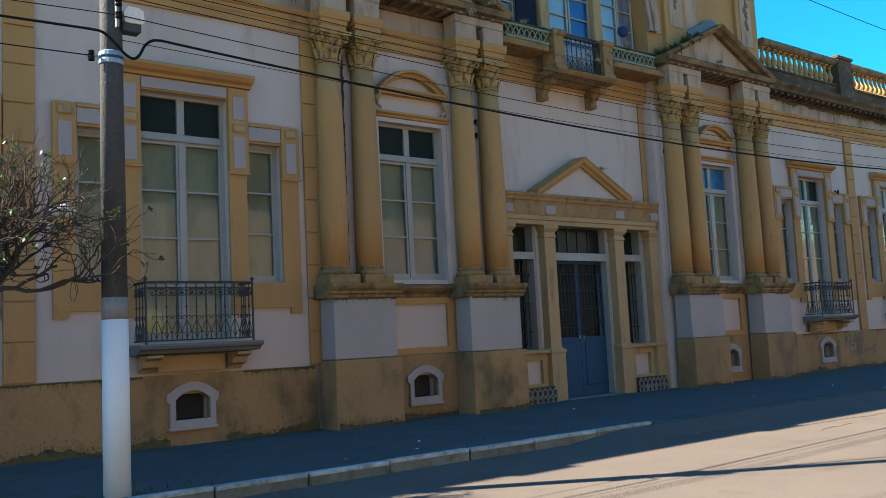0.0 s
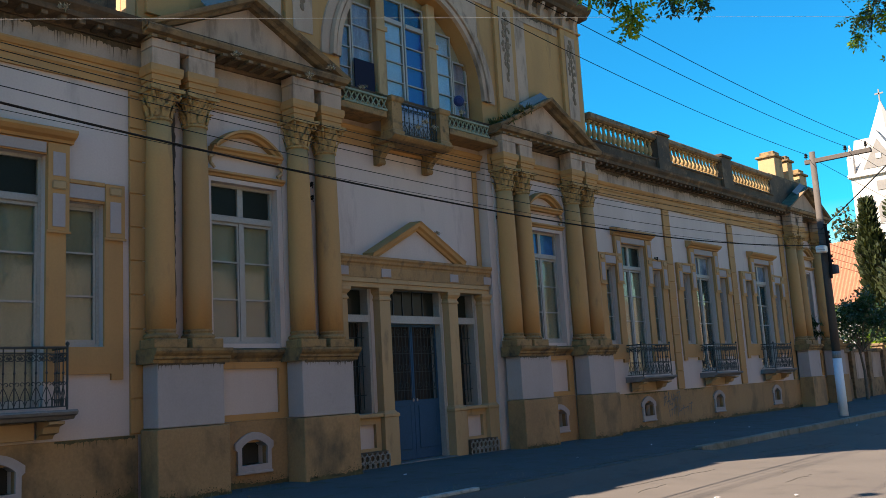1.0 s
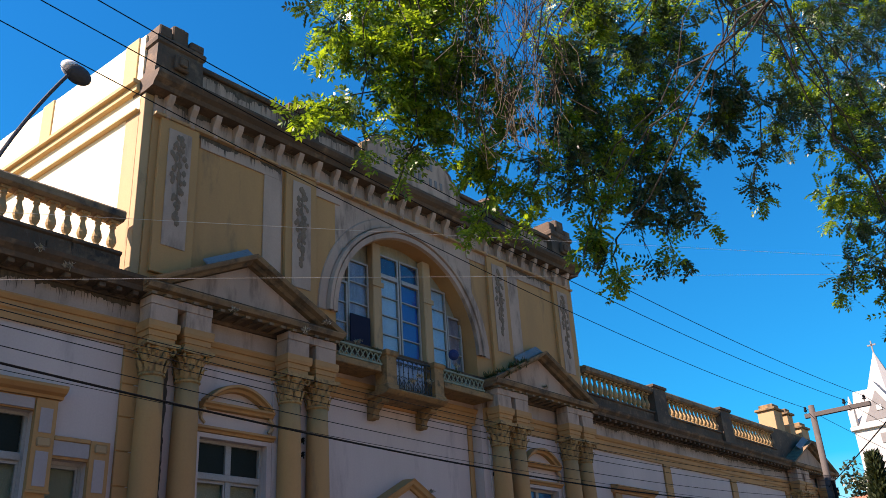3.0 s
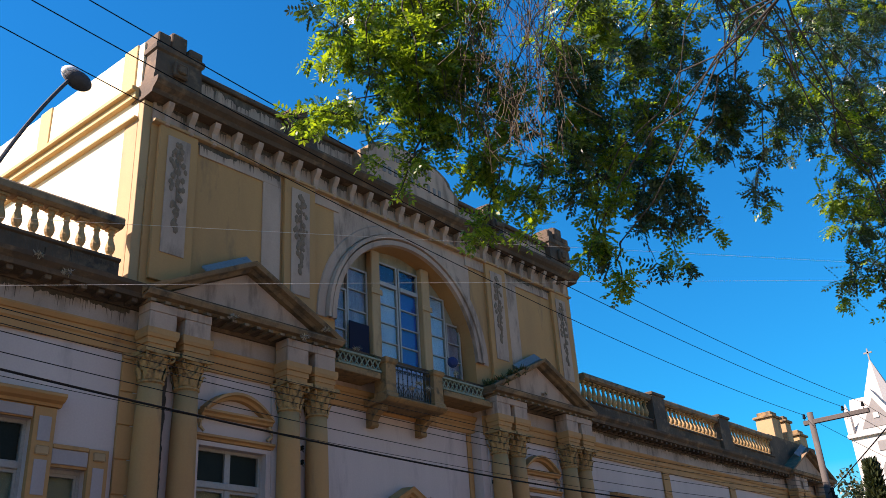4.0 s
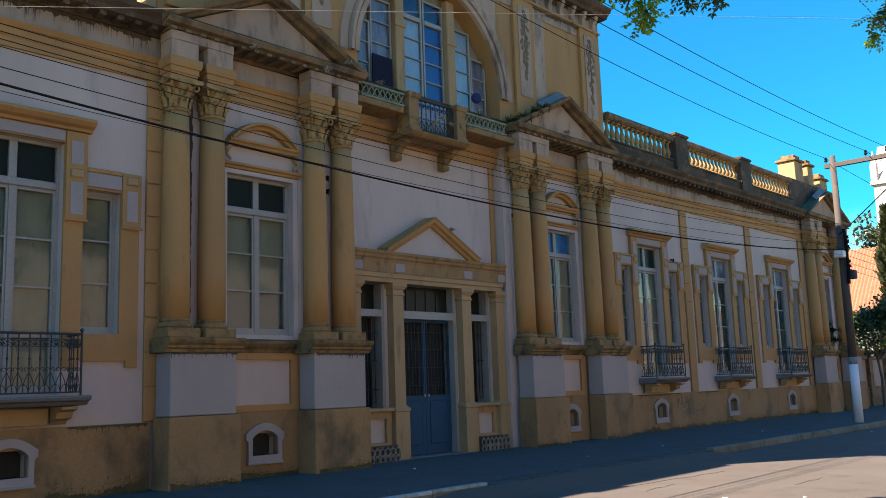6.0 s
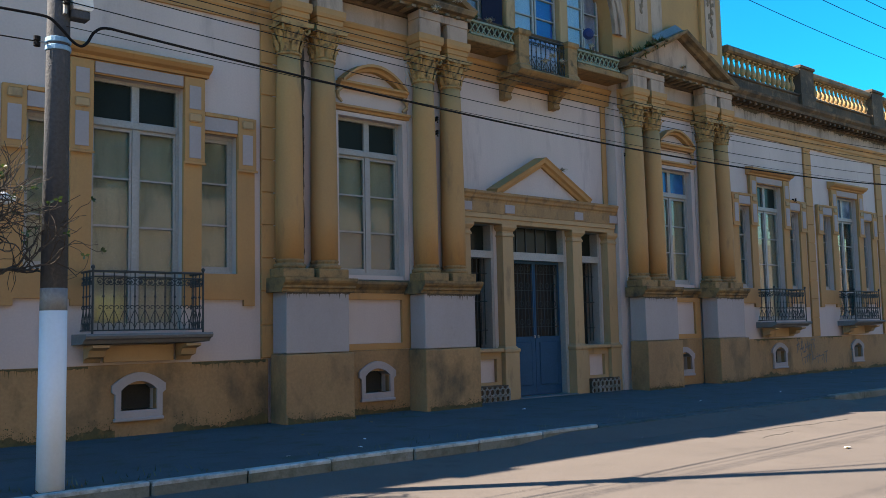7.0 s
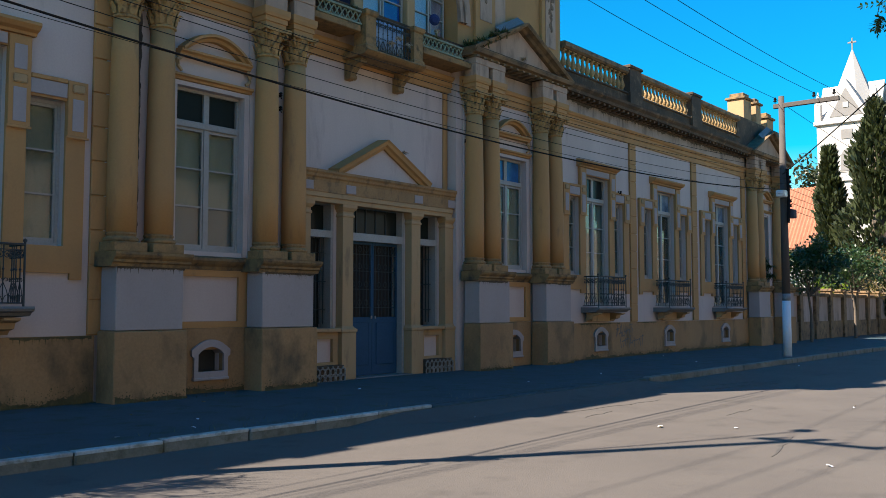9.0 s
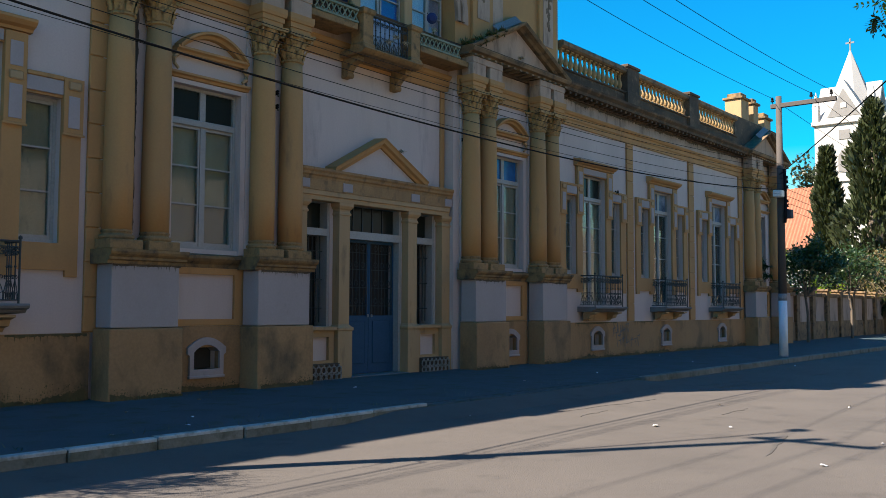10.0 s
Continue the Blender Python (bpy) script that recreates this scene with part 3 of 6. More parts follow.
def balcony(c, half=0.84, deep=0.52, z=1.56, h=0.9):
    top = part("balcony", prism([(-0.002, z), (-deep - 0.09, z), (-deep - 0.11, z - 0.03), (-deep - 0.09, z - 0.07), (-deep - 0.02, z - 0.09), (-deep + 0.03, z - 0.14), (-0.002, z - 0.16)], c - half - 0.12, c + half + 0.12), SLABM, building, "small stone balcony with a wrought-iron railing")
    for k in (-1, 1):
        x0 = c + k * (half - 0.14)
        part("bracket", prism([(-0.101, z - 0.162), (-0.5, z - 0.162), (-0.5, z - 0.2), (-0.34, z - 0.24), (-0.3, z - 0.33), (-0.16, z - 0.36), (-0.101, z - 0.42)], x0 - 0.12, x0 + 0.12), CREAM, top, "ochre moulded bracket")
    part("apron", boxes((c - half + 0.3, c + half - 0.3, -0.14, -0.101, 1.14, 1.39), bevel=0.01), CREAM, top)
    yf = -deep
    for zz, r in ((z + h, 0.018), (z + h - 0.08, 0.008), (z + 0.05, 0.01)):
        bm = bmesh.new()
        tube([(c - half, -0.01, zz), (c - half, yf - 0.003, zz)], r, 6, bm)
        tube([(c - half, yf, zz), (c + half, yf, zz)], r * 0.98, 6, bm)
        tube([(c + half, yf - 0.003, zz), (c + half, -0.01, zz)], r, 6, bm)
        part("rail", bm, IRON, top, "dark wrought-iron rail")
    for k in (-1, 1):
        bm = tube([(c + k * half, yf, z), (c + k * half, yf, z + h + 0.03)], 0.016, 6)
        lathe([(0.001, z + h + 0.02), (0.03, z + h + 0.04), (0.03, z + h + 0.07), (0.004, z + h + 0.09)], 8, bm, c + k * half, yf)
        part("corner_post", bm, IRON, top, "dark iron post with a ball finial")
    n = 11
    for k in range(1, n):
        link("bar", BAR, top, "dark iron bar with scrolls" if k == 1 else "", m=pose(c - half + 2 * half * k / n, yf, z + 0.05))
    for k in (-1, 1):
        for j in range(1, 4):
            link("bar", BAR, top, m=pose(c + k * half, -deep * j / 4, z + 0.05, 0, 0, 90))


for s in (-1, 1):
    for c in WINGS[s]:
        balcony(s * c)


# ochre quoin strips of stacked blocks
def quoin(x0, x1, z0=1.105, z1=6.82, step=0.56):
    a, b = sorted((x0, x1))
    q = part("quoin_strip", boxes((a, b, -0.03, -0.002, z0, z1)), YELLOW, building, "ochre plaster strip scored into blocks")
    z = z0
    while z < z1 - 0.1:
        part("block", boxes((a - 0.004, b + 0.004, -0.06, -0.031, z + 0.012, min(z + step, z1) - 0.006), bevel=0.008), YELLOW, q)
        z += step


for s in (-1, 1):
    quoin(s * 6.64, s * 7.04), quoin(s * 11.37, s * 11.78), quoin(s * 16.1, s * 16.52), quoin(s * 20.9, s * 21.25)


# columns in pairs on tall pedestals
def shared(name, bm, material):
    me = bpy.data.meshes.new(name)
    bmesh.ops.recalc_face_normals(bm, faces=bm.faces[:])
    bm.to_mesh(me)
    bm.free()
    me.materials.append(material)
    return me


def capital_leaf(r, zz, hh, out, wid):
    bm = bmesh.new()
    prev = None
    for f, o, w in ((0, 0.012, 0.7), (0.45, 0.03, 1.0), (0.8, 0.06, 0.85), (1.0, out, 0.55), (0.9, out + 0.035, 0.25)):
        c = Vector((r + o, 0, zz + hh * f))
        wv = Vector((0, wid * w / 2, 0))
        cur = [bm.verts.new(c - wv), bm.verts.new(c + Vector((0.024, 0, 0))), bm.verts.new(c + wv)]
        if prev:
            bm.faces.new((prev[0], prev[1], cur[1], cur[0]))
            bm.faces.new((prev[1], prev[2], cur[2], cur[1]))
        prev = cur
    return shared("capital_leaf", bm, CAPM)


def capital_parts(z0, h, r):
    """The bell, its two leaves, the corner scroll and the top slab of a leafy capital."""
    bell = shared("capital", lathe([(r, z0), (r + 0.03, z0 + 0.02), (r + 0.03, z0 + 0.05), (r, z0 + 0.07), (r + 0.01, z0 + h * 0.6), (r + 0.07, z0 + h * 0.86)], 14), CAPM)
    low, high = capital_leaf(r, z0 + 0.07, 0.2, 0.085, 0.16), capital_leaf(r, z0 + 0.22, 0.21, 0.1, 0.14)
    pts = []
    for j in range(10):
        th = math.pi * 1.7 * j / 9
        rr = 0.065 * (1 - 0.6 * j / 9)
        pts.append((r + 0.12 + rr * math.sin(th), 0, z0 + h * 0.76 + rr * math.cos(th)))
    scroll = shared("volute", tube([(r, 0, z0 + h * 0.5), (r + 0.06, 0, z0 + h * 0.7)] + pts, 0.021, 5), CAPM)
    e, n = r + 0.13, 6
    pts = []
    for k in range(4):
        a0 = math.pi / 4 + k * math.pi / 2
        p, q = Vector((math.cos(a0), math.sin(a0))) * e * 1.38, Vector((math.cos(a0 + math.pi / 2), math.sin(a0 + math.pi / 2))) * e * 1.38
        for j in range(n):
            pts.append(tuple(p.lerp(q, j / n) - (p + q) / 2 * 0.16 * math.sin(math.pi * j / n)))
    return bell, low, high, scroll, shared("abacus", prism(pts, z0 + h * 0.87, z0 + h, "z"), CAPM)


BELL, LEAFLOW, LEAFHIGH, VOLUTE, ABACUS = capital_parts(6.27, 0.57, 0.2)
CY = -0.22
BASEM = mat("ochre_base_with_moss", (0.34, 0.19, 0.075), (0.19, 0.12, 0.055), (0.05, 0.045, 0.028), scale=2.2, amount=1.0, grime_at=0.55, bump=0.3)
_bm = lathe([(0.238, 2.76), (0.24, 3.6), (0.232, 4.6), (0.22, 5.6), (0.2, 6.29)], 24)
for f in _bm.faces:
    f.smooth = True
SHAFT = bpy.data.meshes.new("column")
bmesh.ops.recalc_face_normals(_bm, faces=_bm.faces[:])
_bm.to_mesh(SHAFT)
_bm.free()
SHAFT.materials.append(YELLOW)
_bm = boxes((-0.3, 0.3, -0.31, 0.15, 2.44, 2.6), bevel=0.012)
lathe([(0.26, 2.602), (0.28, 2.63), (0.28, 2.66), (0.255, 2.685), (0.235, 2.69), (0.235, 2.71), (0.25, 2.73), (0.245, 2.755), (0.22, 2.765)], 20, _bm)
COLBASE = bpy.data.meshes.new("column_base")
bmesh.ops.recalc_face_normals(_bm, faces=_bm.faces[:])
_bm.to_mesh(COLBASE)
_bm.free()
COLBASE.materials.append(BASEM)


def pair(xs, x0, x1):
    xs, (x0, x1) = sorted(xs), sorted((x0, x1))
    part("pilaster", boxes((x0 + 0.05, x1 - 0.05, -0.05, -0.003, 2.43, 6.9)), WHITE, building)
    ped = part("pedestal", boxes((x0, x1, -0.55, -0.101, 1.18, 2.2), bevel=0.012), PEDW, building, "tall white pedestal with a brown foot and ochre cap")
    part("foot", boxes((x0 - 0.05, x1 + 0.05, -0.62, -0.102, -0.06, 1.17), bevel=0.015), BROWN, ped, "weathered brown plaster foot")
    prof = [(-0.06, 2.2), (-0.57, 2.2), (-0.58, 2.25), (-0.62, 2.27), (-0.62, 2.31), (-0.67, 2.35), (-0.69, 2.39), (-0.69, 2.435), (-0.06, 2.44)]
    part("cap", prism(prof, x0 - 0.1, x1 + 0.1), DARKCAP, ped, "ochre cap moulding dark with dirt")
    part("frieze_block", boxes((xs[0] - 0.275, xs[-1] + 0.275, -0.49, -0.12, 7.502, 7.66), bevel=0.008), ATTICW, building, "stained white frieze over the column pair")
    for cx in xs:
        col = link("column", SHAFT, building, "smooth ochre column with a leafy capital", pose(cx, CY, 0))
        link("capital", BELL, col, "sooty ochre leafy capital, its blotches also standing for crevice shade")
        link("abacus", ABACUS, col)
        for k in range(8):
            link("capital_leaf", LEAFLOW, col, m=pose(0, 0, 0, 0, 0, 45 * k))
            link("capital_leaf", LEAFHIGH, col, m=pose(0, 0, 0, 0, 0, 45 * k + 22.5))
        for k in range(4):
            link("volute", VOLUTE, col, m=pose(0, 0, 0, 0, 0, 45 + 90 * k))
        link("base", COLBASE, col)
        # the entablature breaks forward over each column
        b = part("entablature_block", stack(cx - 0.25, cx + 0.25, -0.46, -0.12, [(0, 6.845), (0, 6.93), (0.02, 6.935), (0.02, 7.03), (0.045, 7.04), (0.06, 7.1), (0.06, 7.2)]), YELLOW, building)
        part("frieze_block", boxes((cx - 0.265, cx + 0.265, -0.48, -0.12, 7.202, 7.5), bevel=0.008), ATTICW, b)


DARKCAP = mat("ochre_cap_with_dirt", (0.30, 0.18, 0.07), (0.15, 0.10, 0.05), (0.04, 0.033, 0.026), scale=1.6, amount=1.0, grime_at=0.5, bump=0.3)
PAIRS = [((2.91, 3.61), 2.67, 3.93), ((5.9, 6.6), 5.62, 6.86)]
for s in (-1, 1):
    for xs, a, b in PAIRS:
        pair([s * v for v in xs], s * a, s * b)
    pair([s * 21.55, s * 22.25], s * 21.27, s * 22.5)
    pair([s * 24.5, s * 25.15], s * 24.25, s * 25.4)
    # the bay between the pedestals
    for c, hw in ((PAV, 0.865), (23.38, 0.87)):
        a, b = s * c - hw, s * c + hw
        part("sill_course", prism([(-0.003, 2.22), (-0.06, 2.22), (-0.08, 2.28), (-0.14, 2.33), (-0.18, 2.38), (-0.18, 2.43), (-0.003, 2.47)], a, b), DARKCAP, building, "ochre sill moulding under the window")
        part("apron", pierced(a, b, 1.185, 2.215, -0.06, -0.003, [(a + 0.27, b - 0.22, 1.3, 2.1)]), YELLOW, building, "ochre apron framing a white panel")
        part("hood", prism([(-0.003, 5.56), (-0.06, 5.56), (-0.08, 5.6), (-0.13, 5.62), (-0.13, 5.66), (-0.003, 5.69)], a - 0.02, b + 0.02), YELLOW, building, "ochre moulding over the window")
        part("architrave", pierced(a + 0.02, b - 0.02, 2.48, 5.55, -0.04, -0.003, [(s * c - (0.735 if c < 10 else 0.55), s * c + (0.735 if c < 10 else 0.55), 2.48, 5.47)]), WHITE, building)
        # segmental hood
        seg = bmesh.new()
        n = 14
        cc = s * c + (0.02 if s < 0 else 0)
        ring = []
        for k in range(n + 1):
            u = -1 + 2 * k / n
            zt = 6.12 + 0.36 * (1 - u * u)
            ring.append([(cc + u * 0.74, y, zt + dz) for y, dz in ((-0.003, -0.12), (-0.12, -0.12), (-0.15, -0.07), (-0.22, -0.05), (-0.22, 0.0), (-0.003, 0.03))])
        vs = [[seg.verts.new(p) for p in r] for r in ring]
        for r0, r1 in zip(vs, vs[1:]):
            for k in range(6):
                seg.faces.new((r0[k], r0[(k + 1) % 6], r1[(k + 1) % 6], r1[k]))
        seg.faces.new(vs[0])
        seg.faces.new(vs[-1][::-1])
        prism([(-0.003, 5.98), (-0.13, 5.98), (-0.15, 6.02), (-0.2, 6.05), (-0.2, 6.09), (-0.003, 6.1)], cc - 0.78, cc + 0.78, "x", seg)
        hood = part("segmental_pediment", seg, YELLOW, building, "ochre curved pediment over the window")
        for k in (-1, 1):
            part("scroll", tube([(cc + k * 0.72, -0.08, 5.97), (cc + k * 0.8, -0.09, 5.88), (cc + k * 0.79, -0.09, 5.78), (cc + k * 0.7, -0.08, 5.71)], 0.05, 6, taper=0.6), CREAM, hood)


# entablature, cornice and parapet
def entablature(x0, x1, dy=0.0, parapet=True, dentils=True):
    a, b = sorted((x0, x1))
    e = part("architrave", prism([(dy - 0.003, 6.82), (dy - 0.05, 6.82), (dy - 0.05, 6.97), (dy - 0.08, 7.005), (dy - 0.08, 7.12), (dy - 0.11, 7.125), (dy - 0.15, 7.19), (dy - 0.15, 7.22), (dy - 0.003, 7.225)], a, b), YELLOW, building, "ochre banded architrave")
    part("frieze", boxes((a, b, dy - 0.04, dy - 0.003, 7.226, 7.6)), SOOTSHADEW, e, "stained white frieze")
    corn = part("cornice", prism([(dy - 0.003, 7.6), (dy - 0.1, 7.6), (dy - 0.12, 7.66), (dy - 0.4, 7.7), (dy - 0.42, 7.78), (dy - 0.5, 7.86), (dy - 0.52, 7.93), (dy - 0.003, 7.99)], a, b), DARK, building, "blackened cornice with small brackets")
    if dentils:
        n = int((b - a) / 0.3)
        for k in range(n):
            link("bracket", MODILLION, corn, m=pose(a + (k + 0.5) * (b - a) / n, dy, 0))


_bm = boxes((-0.055, 0.055, -0.36, -0.1, 7.615, 7.694), bevel=0.01)
MODILLION = bpy.data.meshes.new("bracket")
bmesh.ops.recalc_face_normals(_bm, faces=_bm.faces[:])
_bm.to_mesh(MODILLION)
_bm.free()
MODILLION.materials.append(DARK)

_bm = boxes((-0.085, 0.085, -0.085, 0.085, 8.42, 8.461), (-0.085, 0.085, -0.085, 0.085, 8.972, 9.013))
lathe([(0.05, 8.461), (0.06, 8.484), (0.042, 8.512), (0.075, 8.567), (0.088, 8.622), (0.08, 8.687), (0.05, 8.779), (0.04, 8.843), (0.045, 8.88), (0.062, 8.898), (0.05, 8.926), (0.06, 8.972)], 10, _bm)
BALUSTER = bpy.data.meshes.new("baluster")
bmesh.ops.recalc_face_normals(_bm, faces=_bm.faces[:])
_bm.to_mesh(BALUSTER)
_bm.free()
BALM = mat("cream_baluster_render", (0.40, 0.26, 0.115), (0.28, 0.18, 0.085), (0.09, 0.07, 0.05), scale=3, amount=0.9, grime_at=0.62, bump=0.3, spread=0.1)
BALUSTER.materials.append(BALM)


def balustrade(x0, x1):
    a, b = sorted((x0, x1))
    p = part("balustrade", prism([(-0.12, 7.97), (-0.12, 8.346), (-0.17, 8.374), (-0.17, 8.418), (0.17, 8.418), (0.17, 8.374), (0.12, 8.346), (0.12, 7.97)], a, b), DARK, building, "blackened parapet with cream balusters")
    part("handrail", prism([(-0.13, 9.015), (-0.19, 9.064), (-0.19, 9.174), (-0.15, 9.22), (0.15, 9.22), (0.19, 9.174), (0.19, 9.064), (0.13, 9.015)], a, b), PEDM, p)
    n = int((b - a) / 0.265)
    for k in range(n):
        link("baluster", BALUSTER, p, m=pose(a + (k + 0.5) * (b - a) / n, 0, 0))


def parapet_pier(c, hw=0.36):
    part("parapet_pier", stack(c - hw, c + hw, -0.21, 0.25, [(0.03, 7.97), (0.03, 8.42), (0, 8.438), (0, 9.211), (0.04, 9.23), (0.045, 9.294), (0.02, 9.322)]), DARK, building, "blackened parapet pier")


for s in (-1, 1):
    entablature(s * 6.95, s * 21.25)
    entablature(s * PW, s * 6.95, dentils=False)
    entablature(s * 21.25, s * WB, dentils=False)
    for a, b in ((7.32, 11.15), (11.97, 15.9), (16.72, 20.6)):
        balustrade(s * a, s * b)
    for c in (11.56, 16.31):
        parapet_pier(s * c, 0.395)
entablature(-PW, PW, dy=0.3, dentils=False)


# pediments over the column pairs
ZINC = mat("grey_blue_zinc_sheet", (0.2, 0.205, 0.21), (0.14, 0.145, 0.15), (0.07, 0.07, 0.06), rough=0.8, scale=2, grime_at=0.62)
def pediment(c, half, z0=7.74, rise=1.07, front=-0.6):
    ped = part("pediment", prism([(c - half + 0.25, z0 + 0.1), (c + half - 0.25, z0 + 0.1), (c, z0 + rise)], -0.3, 0.3, "y"), ATTICW, building, "white pediment with a mossy dark raking cornice")
    prof = [(-0.05, z0 - 0.04), (front + 0.15, z0 - 0.04), (front + 0.12, z0), (front + 0.02, z0 + 0.02), (front, z0 + 0.06), (front - 0.02, z0 + 0.1), (front - 0.02, z0 + 0.12), (-0.05, z0 + 0.13)]
    part("cornice", prism(prof, c - half, c + half), PEDM, ped, "brown cornice dark with dirt")
    n = int(half * 2 / 0.27)
    for k in range(n):
        x = c - half + (k + 0.5) * 2 * half / n
        part("bracket", boxes((x - 0.05, x + 0.05, front + 0.05, -0.1, z0 - 0.09, z0 - 0.041)), PEDM, ped)
    L = math.hypot(half, rise)
    for k in (-1, 1):
        ux, uz = -k * half / L, rise / L
        nx, nz = -uz * (-k), ux * (-k)
        if nz < 0:
            nx, nz = -nx, -nz
        bm = bmesh.new()
        rings = []
        for t in (-0.02, 1.0):
            bx, bz = c + k * half * (1 - t), z0 + 0.11 + (rise + 0.02) * t
            rings.append([bm.verts.new((bx + nx * h if t < 0.5 else c, y, bz + (nz * h if t < 0.5 else h / nz))) for y, h in ((front + 0.2, -0.1), (front + 0.14, -0.05), (front + 0.02, -0.03), (front - 0.01, 0.02), (front - 0.02, 0.05), (0.28, 0.07), (0.28, -0.1))])
        for i in range(7):
            bm.faces.new((rings[0][i], rings[0][(i + 1) % 7], rings[1][(i + 1) % 7], rings[1][i]))
        bm.faces.new(rings[0])
        bm.faces.new(rings[1][::-1])
        part("raking_cornice", bm, PEDM, ped, "raking cornice dark with moss and dirt")
    bm = bmesh.new()
    for k in (-1, 1):
        low, high = (c + k * 1.0, z0 + 0.18 + rise * (1 - 1.0 / half)), (c, z0 + 0.2 + rise)
        v = [bm.verts.new((x, y, z + up + dz)) for dz in (0.0, 0.03) for (x, z), y, up in ((low, -0.45, 0), (high, -0.45, 0), (high, -0.27, 0.17), (low, -0.27, 0.17))]
        for f in ((0, 1, 2, 3), (4, 7, 6, 5), (0, 4, 5, 1), (1, 5, 6, 2), (2, 6, 7, 3), (3, 7, 4, 0)):
            bm.faces.new([v[q] for q in f])
    part("zinc_cap", bm, ZINC, ped, "grey-blue zinc sheet over the pediment ridge")
    return ped


for s in (-1, 1):
    pediment(s * 4.76, 2.24)
    pediment(s * 23.35, 2.3)

# ---- the attic storey ----
AY = -0.15
SKEW = 0.05


def side_box(s, x0, x1, y0, y1, z0, z1, bevel=0.0):
    """A box along the attic's side, which runs slightly out of square with the front."""
    a, b = sorted((s * x0, s * x1))
    bm = boxes((a, b, y0, y1, z0, z1), bevel=bevel)
    for v in bm.verts:
        v.co.x += s * SKEW * (v.co.y - 0.06)
    return bm


part("attic_back", boxes((-7.3, 7.3, 8.6, 9.0, 8.0, 12.6)), SIDE, building)
for s in (-1, 1):
    part("attic_side", side_box(s, 6.9, 7.12, 0.06, 9.0, 8.0, 11.5), SIDE, building, "sunlit cream side wall of the attic storey")
    part("attic_side", side_box(s, 6.9, 7.14, 0.06, 9.0, 11.55, 13.3), SIDE, building, "sunlit cream side parapet of the attic storey")
    for z0, z1, out in ((11.5, 11.55, 0.1), (11.95, 12.1, 0.12), (12.1, 12.2, 0.2)):
        part("band", side_box(s, 7.0, 7.12 + out, 0.06, 9.0, z0, z1, 0.01), SIDEBAND, building, "tan moulding on the side wall")
    for y0 in (0.25, 3.4):
        part("parapet_strip", side_box(s, 7.05, 7.17, y0, y0 + 0.45, 12.2, 13.32, 0.01), SIDEBAND, building)
    part("attic_corner", side_box(s, 7.0, 7.135, 0.062, 0.5, 8.0, 11.49, 0.008), CREAM, building, "ochre corner strip of the attic")
for s in (-1, 1):
    a, b = sorted((s * 6.951, s * 7.135))
    part("attic_corner", boxes((a, b, AY + 0.04, 0.058, 8.0, 11.86), bevel=0.008), CREAM, building, "ochre corner strip of the attic")
    part("attic_corner", boxes((a, b, AY + 0.02, 0.058, 11.87, 12.3)), DARK, building)
part("roof", boxes((-6.9, 6.9, 0.302, 8.8, 11.9, 12.2)), DARK, building)
# the front with its arch
R1, ZC = 2.34, 8.5
n = 36
bm = bmesh.new()
arcs = [(-R1, 7.97)] + [(-R1 * math.cos(math.pi * k / n), ZC + R1 * math.sin(math.pi * k / n)) for k in range(n + 1)] + [(R1, 7.97)]
rows = {}
for y in (AY, 0.3):
    rows[y] = ([bm.verts.new((x, y, z)) for x, z in arcs], [bm.verts.new((x, y, 11.4)) for x, z in arcs])
for y in rows:
    lo, up = rows[y]
    for k in range(len(arcs) - 1):
        if abs(arcs[k][0] - arcs[k + 1][0]) > 1e-4:
            bm.faces.new((lo[k], lo[k + 1], up[k + 1], up[k]))
for k in range(len(arcs) - 1):
    bm.faces.new((rows[AY][0][k], rows[AY][0][k + 1], rows[0.3][0][k + 1], rows[0.3][0][k])).material_index = 1
part("attic_wall", bm, ATTICW, building, "pale stained attic wall round the great arched window").data.materials.append(YELLOW)
